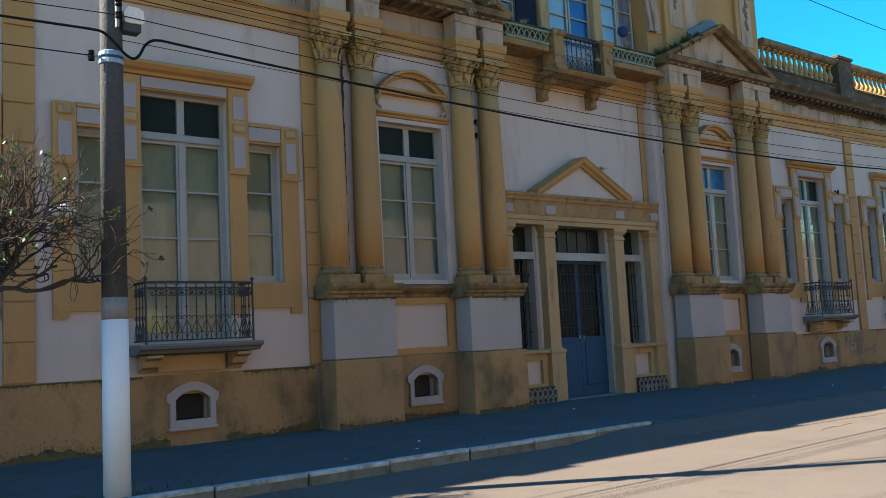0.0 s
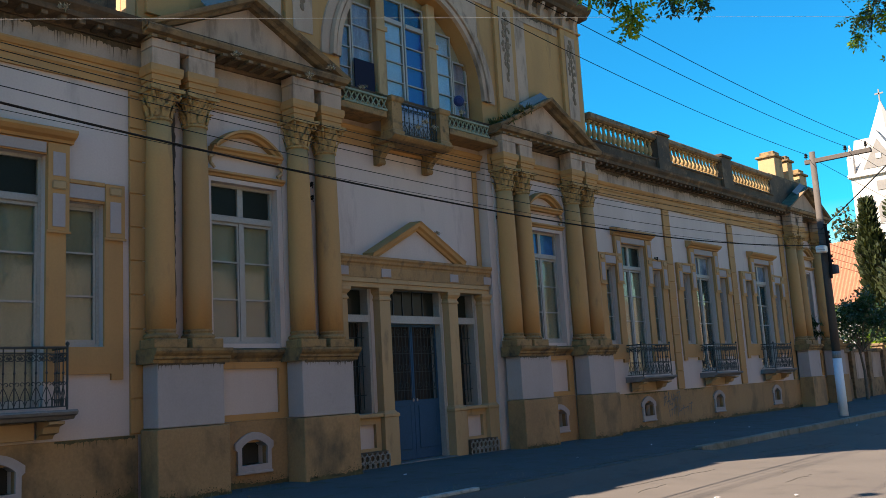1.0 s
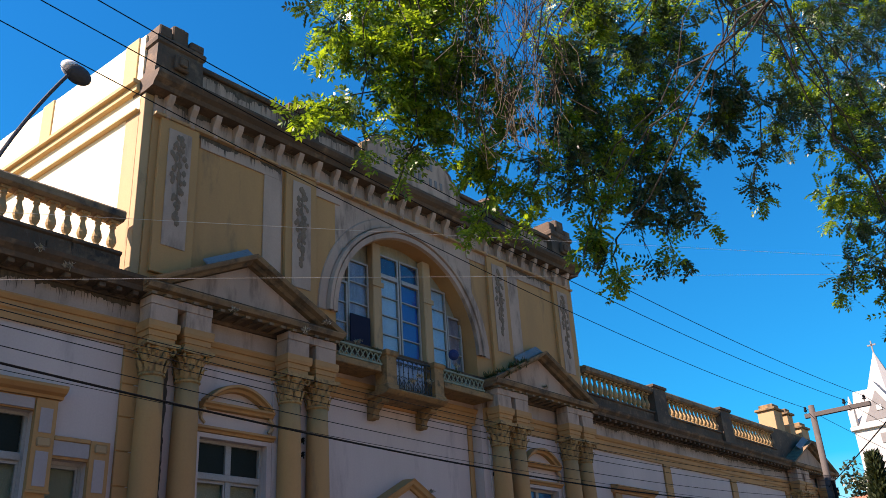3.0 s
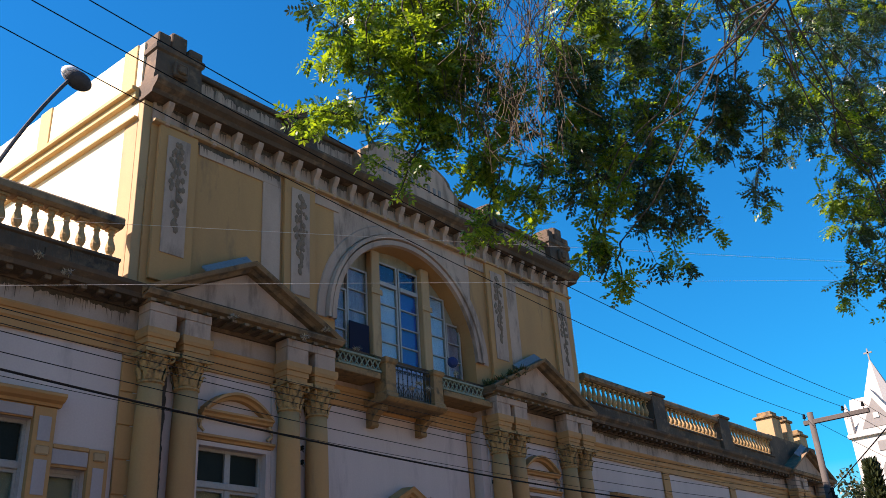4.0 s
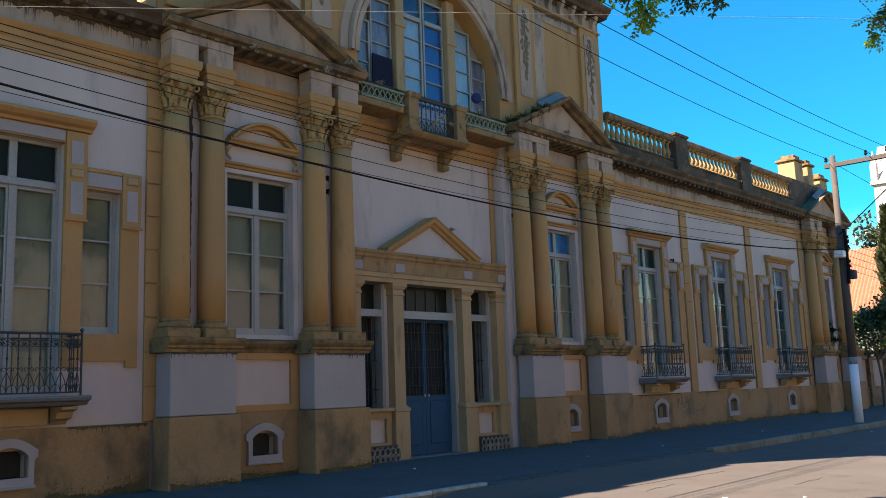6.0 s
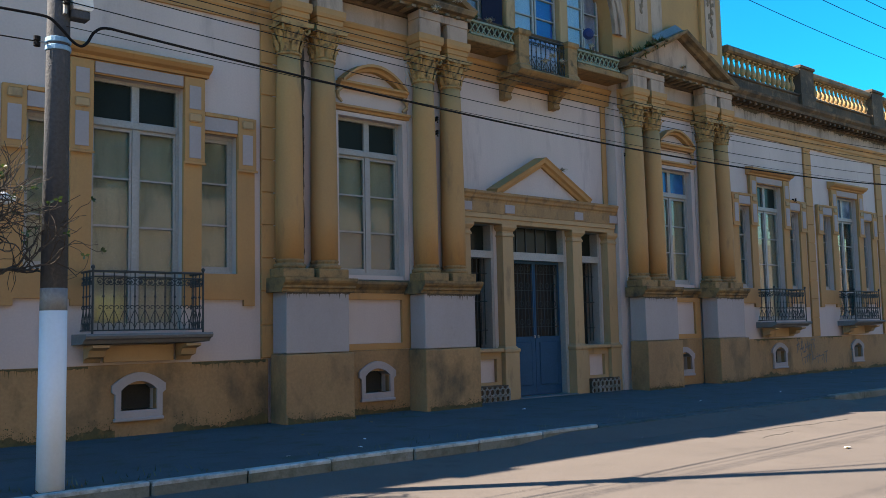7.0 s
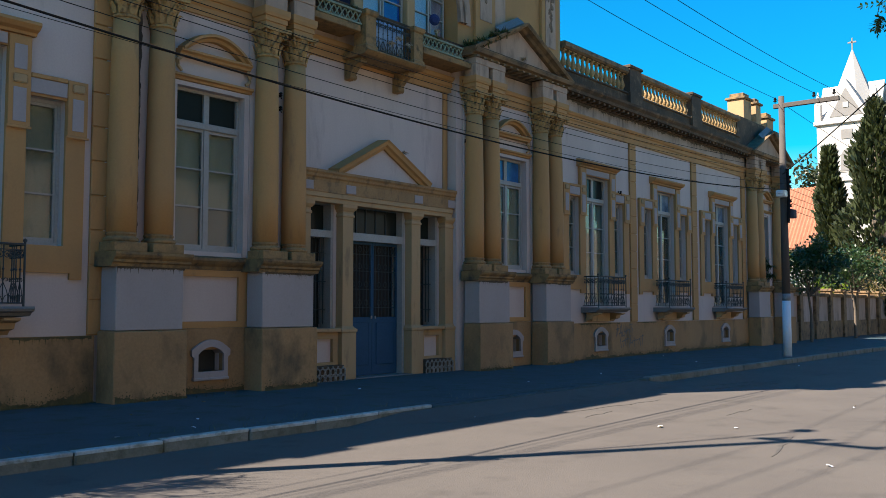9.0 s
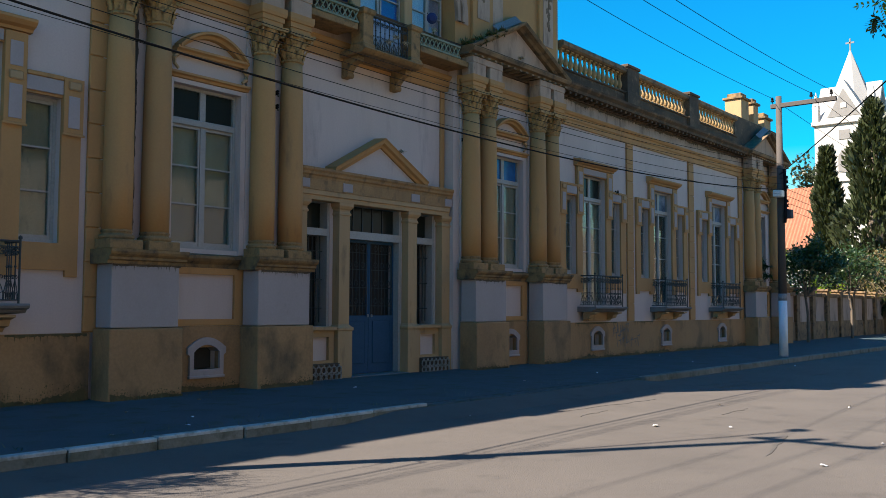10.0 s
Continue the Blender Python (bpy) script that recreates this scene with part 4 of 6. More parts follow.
for s in (-1, 1):
    a, b = sorted((s * (R1 + 0.004), s * 6.95))
    part("attic_wall", boxes((a, b, AY, 0.3, 7.97, 11.4)), YELLOW, building, "ochre attic wall")

    def strip(x0, x1, z0, z1, out, m, name="strip"):
        x0, x1 = sorted((s * x0, s * x1))
        return part(name, boxes((x0, x1, AY - out, AY - 0.002, z0, z1), bevel=0.006), m, building)
    strip(3.86, 4.33, 8.4, 11.1, 0.03, ATTICW)
    strip(3.86, 5.9, 11.1, 11.38, 0.03, ATTICW)
    strip(2.2, 3.0, 11.1, 11.38, 0.03, ATTICW)
    for c in (6.4, 3.38):
        pil = strip(c - 0.42, c + 0.42, 8.2, 11.38, 0.09, YELLOW, "pilaster")
        part("inset", boxes((s * c - 0.25, s * c + 0.25, AY - 0.11, AY - 0.091, 8.75, 11.2), bevel=0.006), ATTICW, pil)
        bm = bmesh.new()
        rr = random.Random(int(c * 10))
        for z, w in ((11.0, 0.07), (10.85, 0.13), (10.7, 0.17), (10.55, 0.19), (10.42, 0.13), (10.25, 0.18), (10.1, 0.16), (9.92, 0.1), (9.75, 0.09), (9.58, 0.06), (9.42, 0.05), (9.3, 0.04)):
            for k in range(5):
                px, pz, sz = s * c + rr.uniform(-w, w), z + rr.uniform(-0.07, 0.07), rr.uniform(0.035, 0.07)
                bmesh.ops.create_icosphere(bm, subdivisions=1, radius=sz, matrix=Matrix.LocRotScale((px, AY - 0.115, pz), None, (0.9, 0.3, 1.3)))
        tube([(s * c, AY - 0.12, 11.1), (s * c, AY - 0.12, 9.2)], 0.014, 5, bm)
        part("floral_drop", bm, RELIEFM, pil, "brown stucco floral drop")
# archivolt
for r0, r1, out, m in ((R1, 2.5, 0.09, ATTICW), (2.5, 2.62, 0.12, ATTICW), (2.62, 2.86, 0.03, ATTICW)):
    bm = bmesh.new()
    rows = []
    for k in range(n + 1):
        a = math.pi * k / n
        c, sn = -math.cos(a), math.sin(a)
        rows.append([bm.verts.new((r * c, y, ZC + r * sn)) for r, y in ((r0, AY - 0.002), (r0 + 0.02, AY - out), (r1 - 0.02, AY - out), (r1, AY - 0.002))])
    for a, b in zip(rows, rows[1:]):
        for k in range(4):
            bm.faces.new((a[k], a[(k + 1) % 4], b[(k + 1) % 4], b[k]))
    part("archivolt", bm, m, building, "moulded plaster arch over the great window")
# the great arched window
GY = 0.22
great = part("great_window", boxes((-2.3, 2.3, GY + 0.06, GY + 0.09, 7.98, 10.85)), BLIND, building, "great arched window of three lights with ochre mullions")
for k in (-1, 1):
    a, b = sorted((k * 0.72, k * 1.0))
    part("mullion", boxes((a, b, GY - 0.17, GY + 0.02, 7.97, 10.66), bevel=0.02), CREAM, great, "ochre mullion")
    part("mullion_cap", boxes((a - 0.04, b + 0.04, GY - 0.2, GY - 0.171, 9.55, 9.68), bevel=0.01), CREAM, great)


def light(x0, x1, z1, rows_, fill, ztr=None):
    bm = bmesh.new()
    c = (x0 + x1) / 2
    e = 0.045
    zt = z1
    for b in ((x0, x0 + e, GY - 0.04, GY + 0.04, 7.98, zt), (x1 - e, x1, GY - 0.04, GY + 0.04, 7.98, zt), (x0 + e, x1 - e, GY - 0.04, GY + 0.04, 7.98, 8.06), (x0 + e, x1 - e, GY - 0.04, GY + 0.04, zt - e, zt)):
        box(bm, *b)
    zl = ztr or zt
    if ztr:
        box(bm, x0 + e, x1 - e, GY - 0.06, GY + 0.04, ztr - 0.05, ztr + 0.05)
    hh = (zl - 8.1) / rows_
    for k in range(1, rows_):
        box(bm, x0 + e, x1 - e, GY - 0.03, GY + 0.03, 8.06 + hh * k - 0.014, 8.06 + hh * k + 0.014)
    f = part("frame", bm, FRAME, great, "white painted sash frame")
    for a, b in ((x0 + e, x1 - e),):
        g = part("pane", boxes((a, b, GY - 0.003, GY + 0.003, 8.06, zt - e)), GLASS, f)
        g.visible_shadow = False
    part("curtain", boxes((x0, x1, GY + 0.03, GY + 0.055, 7.99, zl - 0.01)), fill, f)
    if ztr:
        # plain dark blue backing above the transom bar
        part("transom_cloth", boxes((x0, x1, GY + 0.03, GY + 0.055, zl, zt - 0.01)), NIGHTBLUE, f, "dark blue backing behind the transom")


light(-0.7, -0.02, 10.5, 4, PALECLOTH, 9.95)
# the right leaf has a plain saturated blue backing
light(0.02, 0.7, 10.5, 4, BLUEBACKING, 9.95)
light(-1.66, -1.02, 10.1, 4, MAUVE)
light(1.02, 1.66, 10.1, 4, PALECLOTH)
for k in (-1, 1):
    light(k * 1.95 - 0.27, k * 1.95 + 0.27, 9.5, 3, MAUVE)
dish = tagged(part("dish_aerial", lathe([(0.0, 0.05), (0.07, 0.045), (0.125, 0.01), (0.135, 0.0), (0.12, 0.0), (0.07, 0.03), (0.0, 0.035)], 14), NIGHTBLUE), "small dark round dish aerial at the great window", "aerial")
dish.matrix_world = pose(1.52, -0.1, 8.36, 100, 0, -30)
part("arm", tube([(0, 0, 0.03), (0, 0.02, -0.1), (-0.05, 0.15, -0.22)], 0.011, 5), IRON, dish)
tagged(part("solar_panel", boxes((-1.68, -1.08, 0.1, 0.13, 8.02, 8.74), bevel=0.006), NAVY, building), "dark blue board leaning in the window")

# bracketed cornice of the attic
part("string_course", prism([(AY - 0.002, 11.38), (AY - 0.12, 11.39), (AY - 0.14, 11.43), (AY - 0.002, 11.46)], -6.97, 6.97), CREAM, building)
part("bracket_band", boxes((-6.95, 6.95, AY - 0.01, 0.3, 11.4, 11.9)), ATTICW, building, "stained band between the brackets")
attic_cornice = part("attic_cornice", prism([(AY - 0.002, 11.86), (AY - 0.26, 11.88), (AY - 0.3, 11.96), (AY - 0.39, 12.03), (AY - 0.44, 12.11), (AY - 0.44, 12.17), (0.3, 12.25), (0.3, 11.9)], -7.17, 7.17), DARK, building, "blackened bracketed cornice of the attic")
_bm = prism([(AY - 0.012, 11.46), (AY - 0.09, 11.46), (AY - 0.11, 11.52), (AY - 0.12, 11.64), (AY - 0.2, 11.76), (AY - 0.23, 11.858), (AY - 0.012, 11.858)], -0.065, 0.065)
lathe([(0.0, 11.36), (0.055, 11.38), (0.06, 11.42), (0.03, 11.455)], 8, _bm, 0, AY - 0.09)
CONSOLE = bpy.data.meshes.new("console")
bmesh.ops.recalc_face_normals(_bm, faces=_bm.faces[:])
_bm.to_mesh(CONSOLE)
_bm.free()
CONSOLE.materials.append(ATTICW)
for k in range(26):
    link("console", CONSOLE, attic_cornice, m=pose(-6.7 + 13.4 * k / 25, 0, 0))
top = part("attic_parapet", boxes((-7.0, 7.0, AY - 0.02, 0.25, 12.2, 12.82), bevel=0.01), ATTICW, building, "weathered grey attic parapet with a dark coping")
part("coping", boxes((-7.02, 7.02, AY - 0.1, 0.3, 12.822, 12.95), bevel=0.02), DARK, top)
rr = random.Random(8)
for c, hw, zt in ((-6.58, 0.53, 13.36), (6.58, 0.53, 13.36), (-3.4, 0.42, 13.05), (3.4, 0.42, 13.05)):
    pier = part("attic_pier", stack(c - hw, c + hw, AY - 0.2, 0.4, [(0.03, 12.2), (0.03, 12.34), (0, 12.37), (-0.02, zt - 0.42), (0.02, zt - 0.38), (0.03, zt - 0.28), (0.01, zt - 0.24)]), DARK, building, "blackened broken-topped corner pier")
    for f0, f1, up in ((-0.98, -0.45, 0.02), (-0.38, 0.3, 0.17), (0.36, 0.95, -0.05)):
        part("merlon", boxes((c + hw * f0, c + hw * f1, AY - 0.2 + rr.uniform(-0.03, 0.03), 0.36, zt - 0.245, zt + up), (c + hw * (f0 + 0.1), c + hw * (f1 - 0.1), AY - 0.12, 0.3, zt + up, zt + up + 0.06), bevel=0.025), DARK, pier)
    part("boss", boxes((c - 0.16, c + 0.16, AY - 0.3, AY - 0.19, 12.45, 12.8), (c - 0.1, c + 0.1, AY - 0.34, AY - 0.301, 12.52, 12.72), bevel=0.03), DARK, pier)
# the inscribed tablet
pts = [(-1.75, 12.2), (1.75, 12.2), (1.75, 12.85), (1.55, 12.95)] + [(1.5 * math.cos(a), 12.98 + 0.5 * math.sin(a)) for a in [math.pi * k / 12 for k in range(13)]] + [(-1.55, 12.95), (-1.75, 12.85)]
tab = part("inscription_tablet", prism(pts, AY - 0.3, 0.2, "y"), PEDM, building, "arched weathered tablet with a worn inscription")
part("tablet_face", prism([(x * 0.9, 12.28 + (z - 12.2) * 0.88) for x, z in pts], AY - 0.32, AY - 0.301, "y"), ATTICW, tab)
for z, xs in ((13.05, [0.13 * k for k in range(-5, 6)]), (12.62, [0.2 * k for k in range(-5, 6) if k not in (-1, 2)])):
    for x in xs:
        part("letter_bar", boxes((x - 0.045, x + 0.045, AY - 0.335, AY - 0.321, z - 0.1, z + 0.1)), CHURCHG, tab)

# ---- the entrance ----
CRESTM = mat("grey_mossy_cresting", (0.26, 0.25, 0.23), (0.14, 0.14, 0.12), (0.05, 0.05, 0.035), scale=6, amount=1.0, grime_at=0.56, bump=0.3)
PORTALM = mat("dirty_ochre_moulding", (0.36, 0.205, 0.085), (0.24, 0.14, 0.065), (0.1, 0.068, 0.042), scale=2.0, amount=1.0, streak=0.4, grime_at=0.57, bump=0.2)
portal = empty("entrance_portal", "pale ochre entrance portal with piers and a small pediment", "portal")
for c, hw in ((-1.1, 0.155), (1.1, 0.155), (-2.32, 0.15), (2.32, 0.15)):
    p = part("pier", stack(c - hw, c + hw, 0.1, 0.298, [(0.05, -0.06), (0.05, 1.02), (0.07, 1.04), (0.07, 1.09), (0.03, 1.12), (0, 1.16), (0, 3.46), (0.02, 3.47), (0.02, 3.5), (0, 3.54), (0, 3.58), (0.03, 3.61), (0.06, 3.66), (0.06, 3.72)]), CREAM, portal, "pale ochre pier")
    part("frieze_panel", boxes((c - hw + 0.01, c + hw - 0.01, 0.006, 0.06, 3.95, 4.13), bevel=0.006), PEDW, p)
part("architrave", boxes((-2.56, 2.4, 0.06, 0.298, 3.721, 3.82), (-2.56, 2.4, 0.03, 0.298, 3.82, 3.92), bevel=0.006), CREAM, portal, "pale ochre architrave")
part("frieze", boxes((-2.54, 2.4, 0.02, 0.298, 3.921, 4.15)), PORTALM, portal)
part("cornice", prism([(0.298, 4.151), (0.02, 4.151), (0.01, 4.2), (-0.02, 4.23), (-0.03, 4.28), (-0.06, 4.32), (-0.06, 4.37), (0.298, 4.4)], -2.56, 2.44), PORTALM, portal, "dirty ochre moulded cornice")
part("tympanum", prism([(-1.4, 4.39), (1.4, 4.39), (0, 5.16)], 0.14, 0.298, "y"), WHITE, portal)
for k in (-1, 1):
    bm = bmesh.new()
    rings = []
    for t in (0, 1):
        bx, bz = (k * 1.5 * (1 - t), 4.39 + 0.82 * t)
        rings.append([bm.verts.new((bx, y, bz + h)) for y, h in ((0.08, -0.14), (0.05, -0.08), (-0.01, -0.05), (-0.03, 0.02), (-0.06, 0.06), (0.298, 0.09), (0.298, -0.14))])
    for i in range(7):
        bm.faces.new((rings[0][i], rings[0][(i + 1) % 7], rings[1][(i + 1) % 7], rings[1][i]))
    bm.faces.new(rings[0])
    bm.faces.new(rings[1][::-1])
    part("raking_cornice", bm, YELLOW, portal, "ochre raking cornice")
    c = k * 1.73
    part("side_base", pierced(c - 0.41, c + 0.41, -0.06, 1.04, 0.16, 0.298, [(c - 0.27, c + 0.27, 0.42, 0.9)]), CREAM, portal)
    part("inset", boxes((c - 0.27, c + 0.27, 0.24, 0.298, 0.42, 0.9)), WHITE, portal)
    part("ledge", boxes((c - 0.41, c + 0.41, 0.06, 0.6, 1.041, 1.118), bevel=0.01), CREAM, portal)
    # fretted edging at the foot
    part("foot_plinth", boxes((*sorted((k * 1.3, k * 2.3)), -0.02, 0.158, -0.06, 0.36), bevel=0.01), DARK, portal)
    for j in range(7):
        x = k * (1.36 + 0.145 * j)
        bm = bmesh.new()
        for zz, q in ((0.09, 0.058), (0.235, 0.064)):
            tube([(x + q * math.cos(w), -0.04, zz + q * 1.1 * math.sin(w)) for w in [math.pi * i / 6 for i in range(13)]], 0.017, 5, bm)
        tube([(x, -0.04, 0.3), (x, -0.04, 0.345)], 0.022, 5, bm)
        tube([(x + 0.0725, -0.035, -0.02), (x + 0.0725, -0.035, 0.3)], 0.011, 5, bm)
        part("foot_ornament", bm, CRESTM, portal, "grey lace-like foot ornament")
    # side light: jamb facing, bar, panes, grille, near-black sheet for the dark inside
    side = part("side_light", pierced(c - 0.39, c + 0.39, 1.12, 3.8, 0.32, 0.62, [(c - 0.33, c + 0.33, 1.12, 3.02), (c - 0.33, c + 0.33, 3.17, 3.72)]), FRAME, portal, "narrow grilled side light with white jambs")
    g = part("pane", boxes((c - 0.33, c + 0.33, 0.55, 0.556, 3.17, 3.72)), TREEDARKPANE, side)
    g.visible_shadow = False
    part("lining", boxes((c - 0.4, c + 0.4, 0.76, 0.8, 1.1, 3.9)), ROOMDARK, side)
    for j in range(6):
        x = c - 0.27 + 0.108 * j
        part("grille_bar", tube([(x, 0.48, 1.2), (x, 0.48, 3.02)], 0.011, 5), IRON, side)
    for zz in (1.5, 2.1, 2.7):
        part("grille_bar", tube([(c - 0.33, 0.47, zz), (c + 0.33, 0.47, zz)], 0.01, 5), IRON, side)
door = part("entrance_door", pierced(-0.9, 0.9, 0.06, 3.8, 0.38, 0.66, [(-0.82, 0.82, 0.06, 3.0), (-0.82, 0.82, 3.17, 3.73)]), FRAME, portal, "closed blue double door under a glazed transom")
g = part("pane", boxes((-0.82, 0.82, 0.57, 0.576, 3.17, 3.73)), TREEDARKPANE, door)
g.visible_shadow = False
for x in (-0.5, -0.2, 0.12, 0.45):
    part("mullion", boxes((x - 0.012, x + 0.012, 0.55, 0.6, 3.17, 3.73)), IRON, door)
# near-black sheet for the darkness behind the door
part("lining", boxes((-0.9, 0.9, 0.78, 0.82, 0.15, 3.85)), ROOMDARK, door)
for k in (-1, 1):
    a, b = sorted((k * 0.006, k * 0.818))
    part("leaf", pierced(a, b, 0.07, 2.995, 0.54, 0.59, [(a + 0.04, b - 0.04, 1.34, 2.94)]), BLUE, door, "blue panelled door leaf")
    part("panel", boxes((a + 0.12, b - 0.12, 0.525, 0.539, 0.28, 1.22), bevel=0.012), BLUE, door)
    bm = bmesh.new()
    for j in range(7):
        x = a + 0.08 + (b - a - 0.16) * j / 6
        tube([(x, 0.53, 1.34), (x, 0.53, 2.94)], 0.009, 5, bm)
    for zz in (1.55, 1.95, 2.35, 2.72):
        tube([(a + 0.05, 0.53, zz), (b - 0.05, 0.53, zz)], 0.009, 5, bm)
        for j in range(3):
            x = a + 0.2 + (b - a - 0.4) * j / 2
            tube([(x + 0.06 * math.cos(q), 0.527, zz + 0.11 + 0.06 * math.sin(q)) for q in [math.pi * 2 * i / 10 for i in range(11)]], 0.007, 4, bm)
    part("grille", bm, IRON, door, "wrought-iron door grille")
    part("handle", lathe([(0.0, 1.3), (0.02, 1.31), (0.02, 1.36), (0.0, 1.37)], 8, None, k * 0.06, 0.5), STEEL, door)
door.location.y = -0.1
part("step", boxes((-0.92, 0.92, 0.02, 0.7, -0.06, 0.06), bevel=0.012), SLABM, portal, "stone doorstep")

for k in (-1, 1):
    a, b = sorted((k * 2.3, k * 2.46))
    part("strip", boxes((a, b, 0.26, 0.298, 4.4, 6.81), bevel=0.006), YELLOW, building, "narrow ochre strip")

# ---- the balcony under the arch ----
bx0, bx1, BY = -1.12, 0.72, -0.42
bal = part("arch_balcony", prism([(0.25, 7.02), (BY - 0.06, 7.02), (BY - 0.08, 6.99), (BY - 0.04, 6.95), (BY + 0.02, 6.91), (0.25, 6.89)], bx0 - 0.04, bx1 + 0.04), BASEM, building, "small weathered ochre balcony on scrolled brackets")
for c in (bx0 + 0.15, bx1 - 0.15):
    ped = part("pedestal", stack(c - 0.15, c + 0.15, BY, BY + 0.36, [(0.03, 7.021), (0.03, 7.1), (0, 7.13), (0, 7.74), (0.03, 7.77), (0.045, 7.82), (0.045, 7.86), (0.02, 7.88)]), BASEM, bal)
    br = prism([(0.295, 6.889), (-0.2, 6.889), (-0.22, 6.84), (-0.14, 6.78), (-0.02, 6.72), (0.08, 6.62), (0.12, 6.52), (0.2, 6.46), (0.295, 6.46)], c - 0.085, c + 0.085)
    for yy, zz, q in ((-0.15, 6.82, 0.055), (0.15, 6.52, 0.06)):
        tube([(c - 0.1, yy, zz), (c + 0.1, yy, zz)], q, 10, br)
    part("bracket", br, BASEM, bal, "ochre scrolled bracket")
a, b = bx0 + 0.33, bx1 - 0.33
for zz, r in ((7.8, 0.02), (7.1, 0.012), (7.68, 0.008)):
    part("rail", tube([(a, BY + 0.1, zz), (b, BY + 0.1, zz)], r, 6), IRON, bal, "wrought-iron rail")
for j in range(9):
    link("bar", BAR, bal, m=pose(a + (b - a) * j / 8, BY + 0.1, 7.1) @ Matrix.Diagonal((1, 1, 0.8, 1)))
# green lattice parapets on both sides and the ledge they stand on
for b in ((-2.62, bx0 - 0.1), (bx1 + 0.1, 2.62)):
    part("ledge", boxes((*b, -0.36, 0.28, 7.36, 7.5), bevel=0.012), BASEM, building, "weathered ochre ledge")
part("ledge", boxes((-2.62, 2.62, -0.1, 0.28, 7.5, 7.96)), CREAM, building)
for x0, x1 in ((-2.45, bx0 - 0.08), (bx1 + 0.08, 2.3)):
    lat = part("lattice_parapet", boxes((x0, x1, -0.37, -0.29, 7.505, 7.55), (x0, x1, -0.37, -0.29, 7.76, 7.81), bevel=0.006), FRET, building, "low pierced green parapet")
    nn = int((x1 - x0) / 0.15)
    for j in range(nn):
        cx = x0 + (j + 0.5) * (x1 - x0) / nn
        bm = bmesh.new()
        for s in (-1, 1):
            tube([(cx - s * 0.068, -0.33, 7.55), (cx + s * 0.068, -0.33, 7.76)], 0.018, 5, bm)
        part("lattice", bm, FRET, lat)

# ---- the far end block: raised piers on the parapet ----
for c, hw, z1 in ((22.2, 0.42, 10.4), (23.45, 0.28, 10.4), (24.85, 0.4, 10.0)):
    for s in (-1, 1):
        pr = part("end_pier", boxes((s * c - hw, s * c + hw, 0.1, 0.8, 7.97, z1 - 0.2), bevel=0.015), CREAM, building, "ochre raised pier with a dark cap")
        part("cap", boxes((s * c - hw - 0.08, s * c + hw + 0.08, 0.02, 0.88, z1 - 0.2, z1 - 0.1), (s * c - hw * 0.75, s * c + hw * 0.75, 0.15, 0.75, z1 - 0.1, z1 + 0.08), bevel=0.02), DARKCAP, pr)
for s in (-1, 1):
    a, b = sorted((s * 20.6, s * WB))
    part("end_parapet", boxes((a, b, -0.05, 0.5, 7.97, 9.3)), DARK, building, "blackened end parapet")

# near-black boxes stand for the shade in the recesses between column blocks
STAINSHADE = mat("black_stain_and_shade", (0.05, 0.045, 0.04), (0.14, 0.12, 0.1), (0.25, 0.22, 0.2), scale=2.5, amount=0.9, streak=0.9, grime_at=0.6)
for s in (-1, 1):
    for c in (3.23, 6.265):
        part("drain_recess", boxes((s * c - 0.16, s * c + 0.16, -0.2, -0.121, 6.95, 7.5)), STAINSHADE, building, "near-black box painted in for the shade of the recess")

# ragged streaks between the paired columns: damp stain plus painted shade of the gap
for i, c in enumerate((-6.25, -3.26, 3.26, 6.25)):
    r2 = random.Random(300 + i)
    bm = bmesh.new()
    n = 60
    rows = []
    for k in range(n + 1):
        z = 2.5 + 4.3 * k / n
        w = 0.035 + 0.03 * k / n + 0.02 * noise.noise((i * 5.0, z * 3.0, 1.0))
        o = 0.03 * noise.noise((i * 3.0, z * 1.1, 7.0))
        rows.append((bm.verts.new((c + o - w * r2.uniform(0.7, 1.3), -0.0535, z)), bm.verts.new((c + o + w * r2.uniform(0.7, 1.3), -0.0535, z))))
    for p, q in zip(rows, rows[1:]):
        bm.faces.new((p[0], p[1], q[1], q[0]))
    part("damp_streak", bm, STAINSHADE, building, "dark streak of damp and painted gap shade between paired columns")["kind"] = "stuff"

# cloth drying behind the balcony rail
bm = bmesh.new()
cols = []
for k in range(41):
    x = -0.62 + 0.84 * k / 40
    y = -0.24 + 0.025 * math.sin(k * 0.9) + 0.012 * math.sin(k * 2.3)
    zb = 7.16 + 0.05 * noise.noise((k * 0.2, 0, 4))
    cols.append([bm.verts.new(q) for q in ((x, y, zb), (x, y + 0.01, 7.5), (x, y, 7.79), (x, y + 0.006, 7.79), (x, y + 0.016, 7.5), (x, y + 0.006, zb))])
for p, q in zip(cols, cols[1:]):
    for k in range(6):
        bm.faces.new((p[k], p[(k + 1) % 6], q[(k + 1) % 6], q[k]))
bm.faces.new(cols[0])
bm.faces.new(cols[-1][::-1])
tagged(part("hanging_cloth", bm, PALECLOTH, None, "", True), "pale blue cloth hung behind the balcony rail", "cloth")


def wall_hook(x, y, z):
    """A small iron wire bracket with two spools on the wall."""
    h = part("wire_bracket", tube([(x, y, z), (x, y - 0.16, z), (x, y - 0.18, z - 0.05)], 0.012, 6), WIREM)
    tagged(h, "small dark iron wire bracket fixed to the wall", "bracket", "wire brackets")
    for dy in (0.08, 0.16):
        part("spool_insulator", lathe([(0.02, z), (0.035, z + 0.02), (0.02, z + 0.04), (0.035, z + 0.06), (0.02, z + 0.08)], 8, None, x, y - dy), WIREM, h)


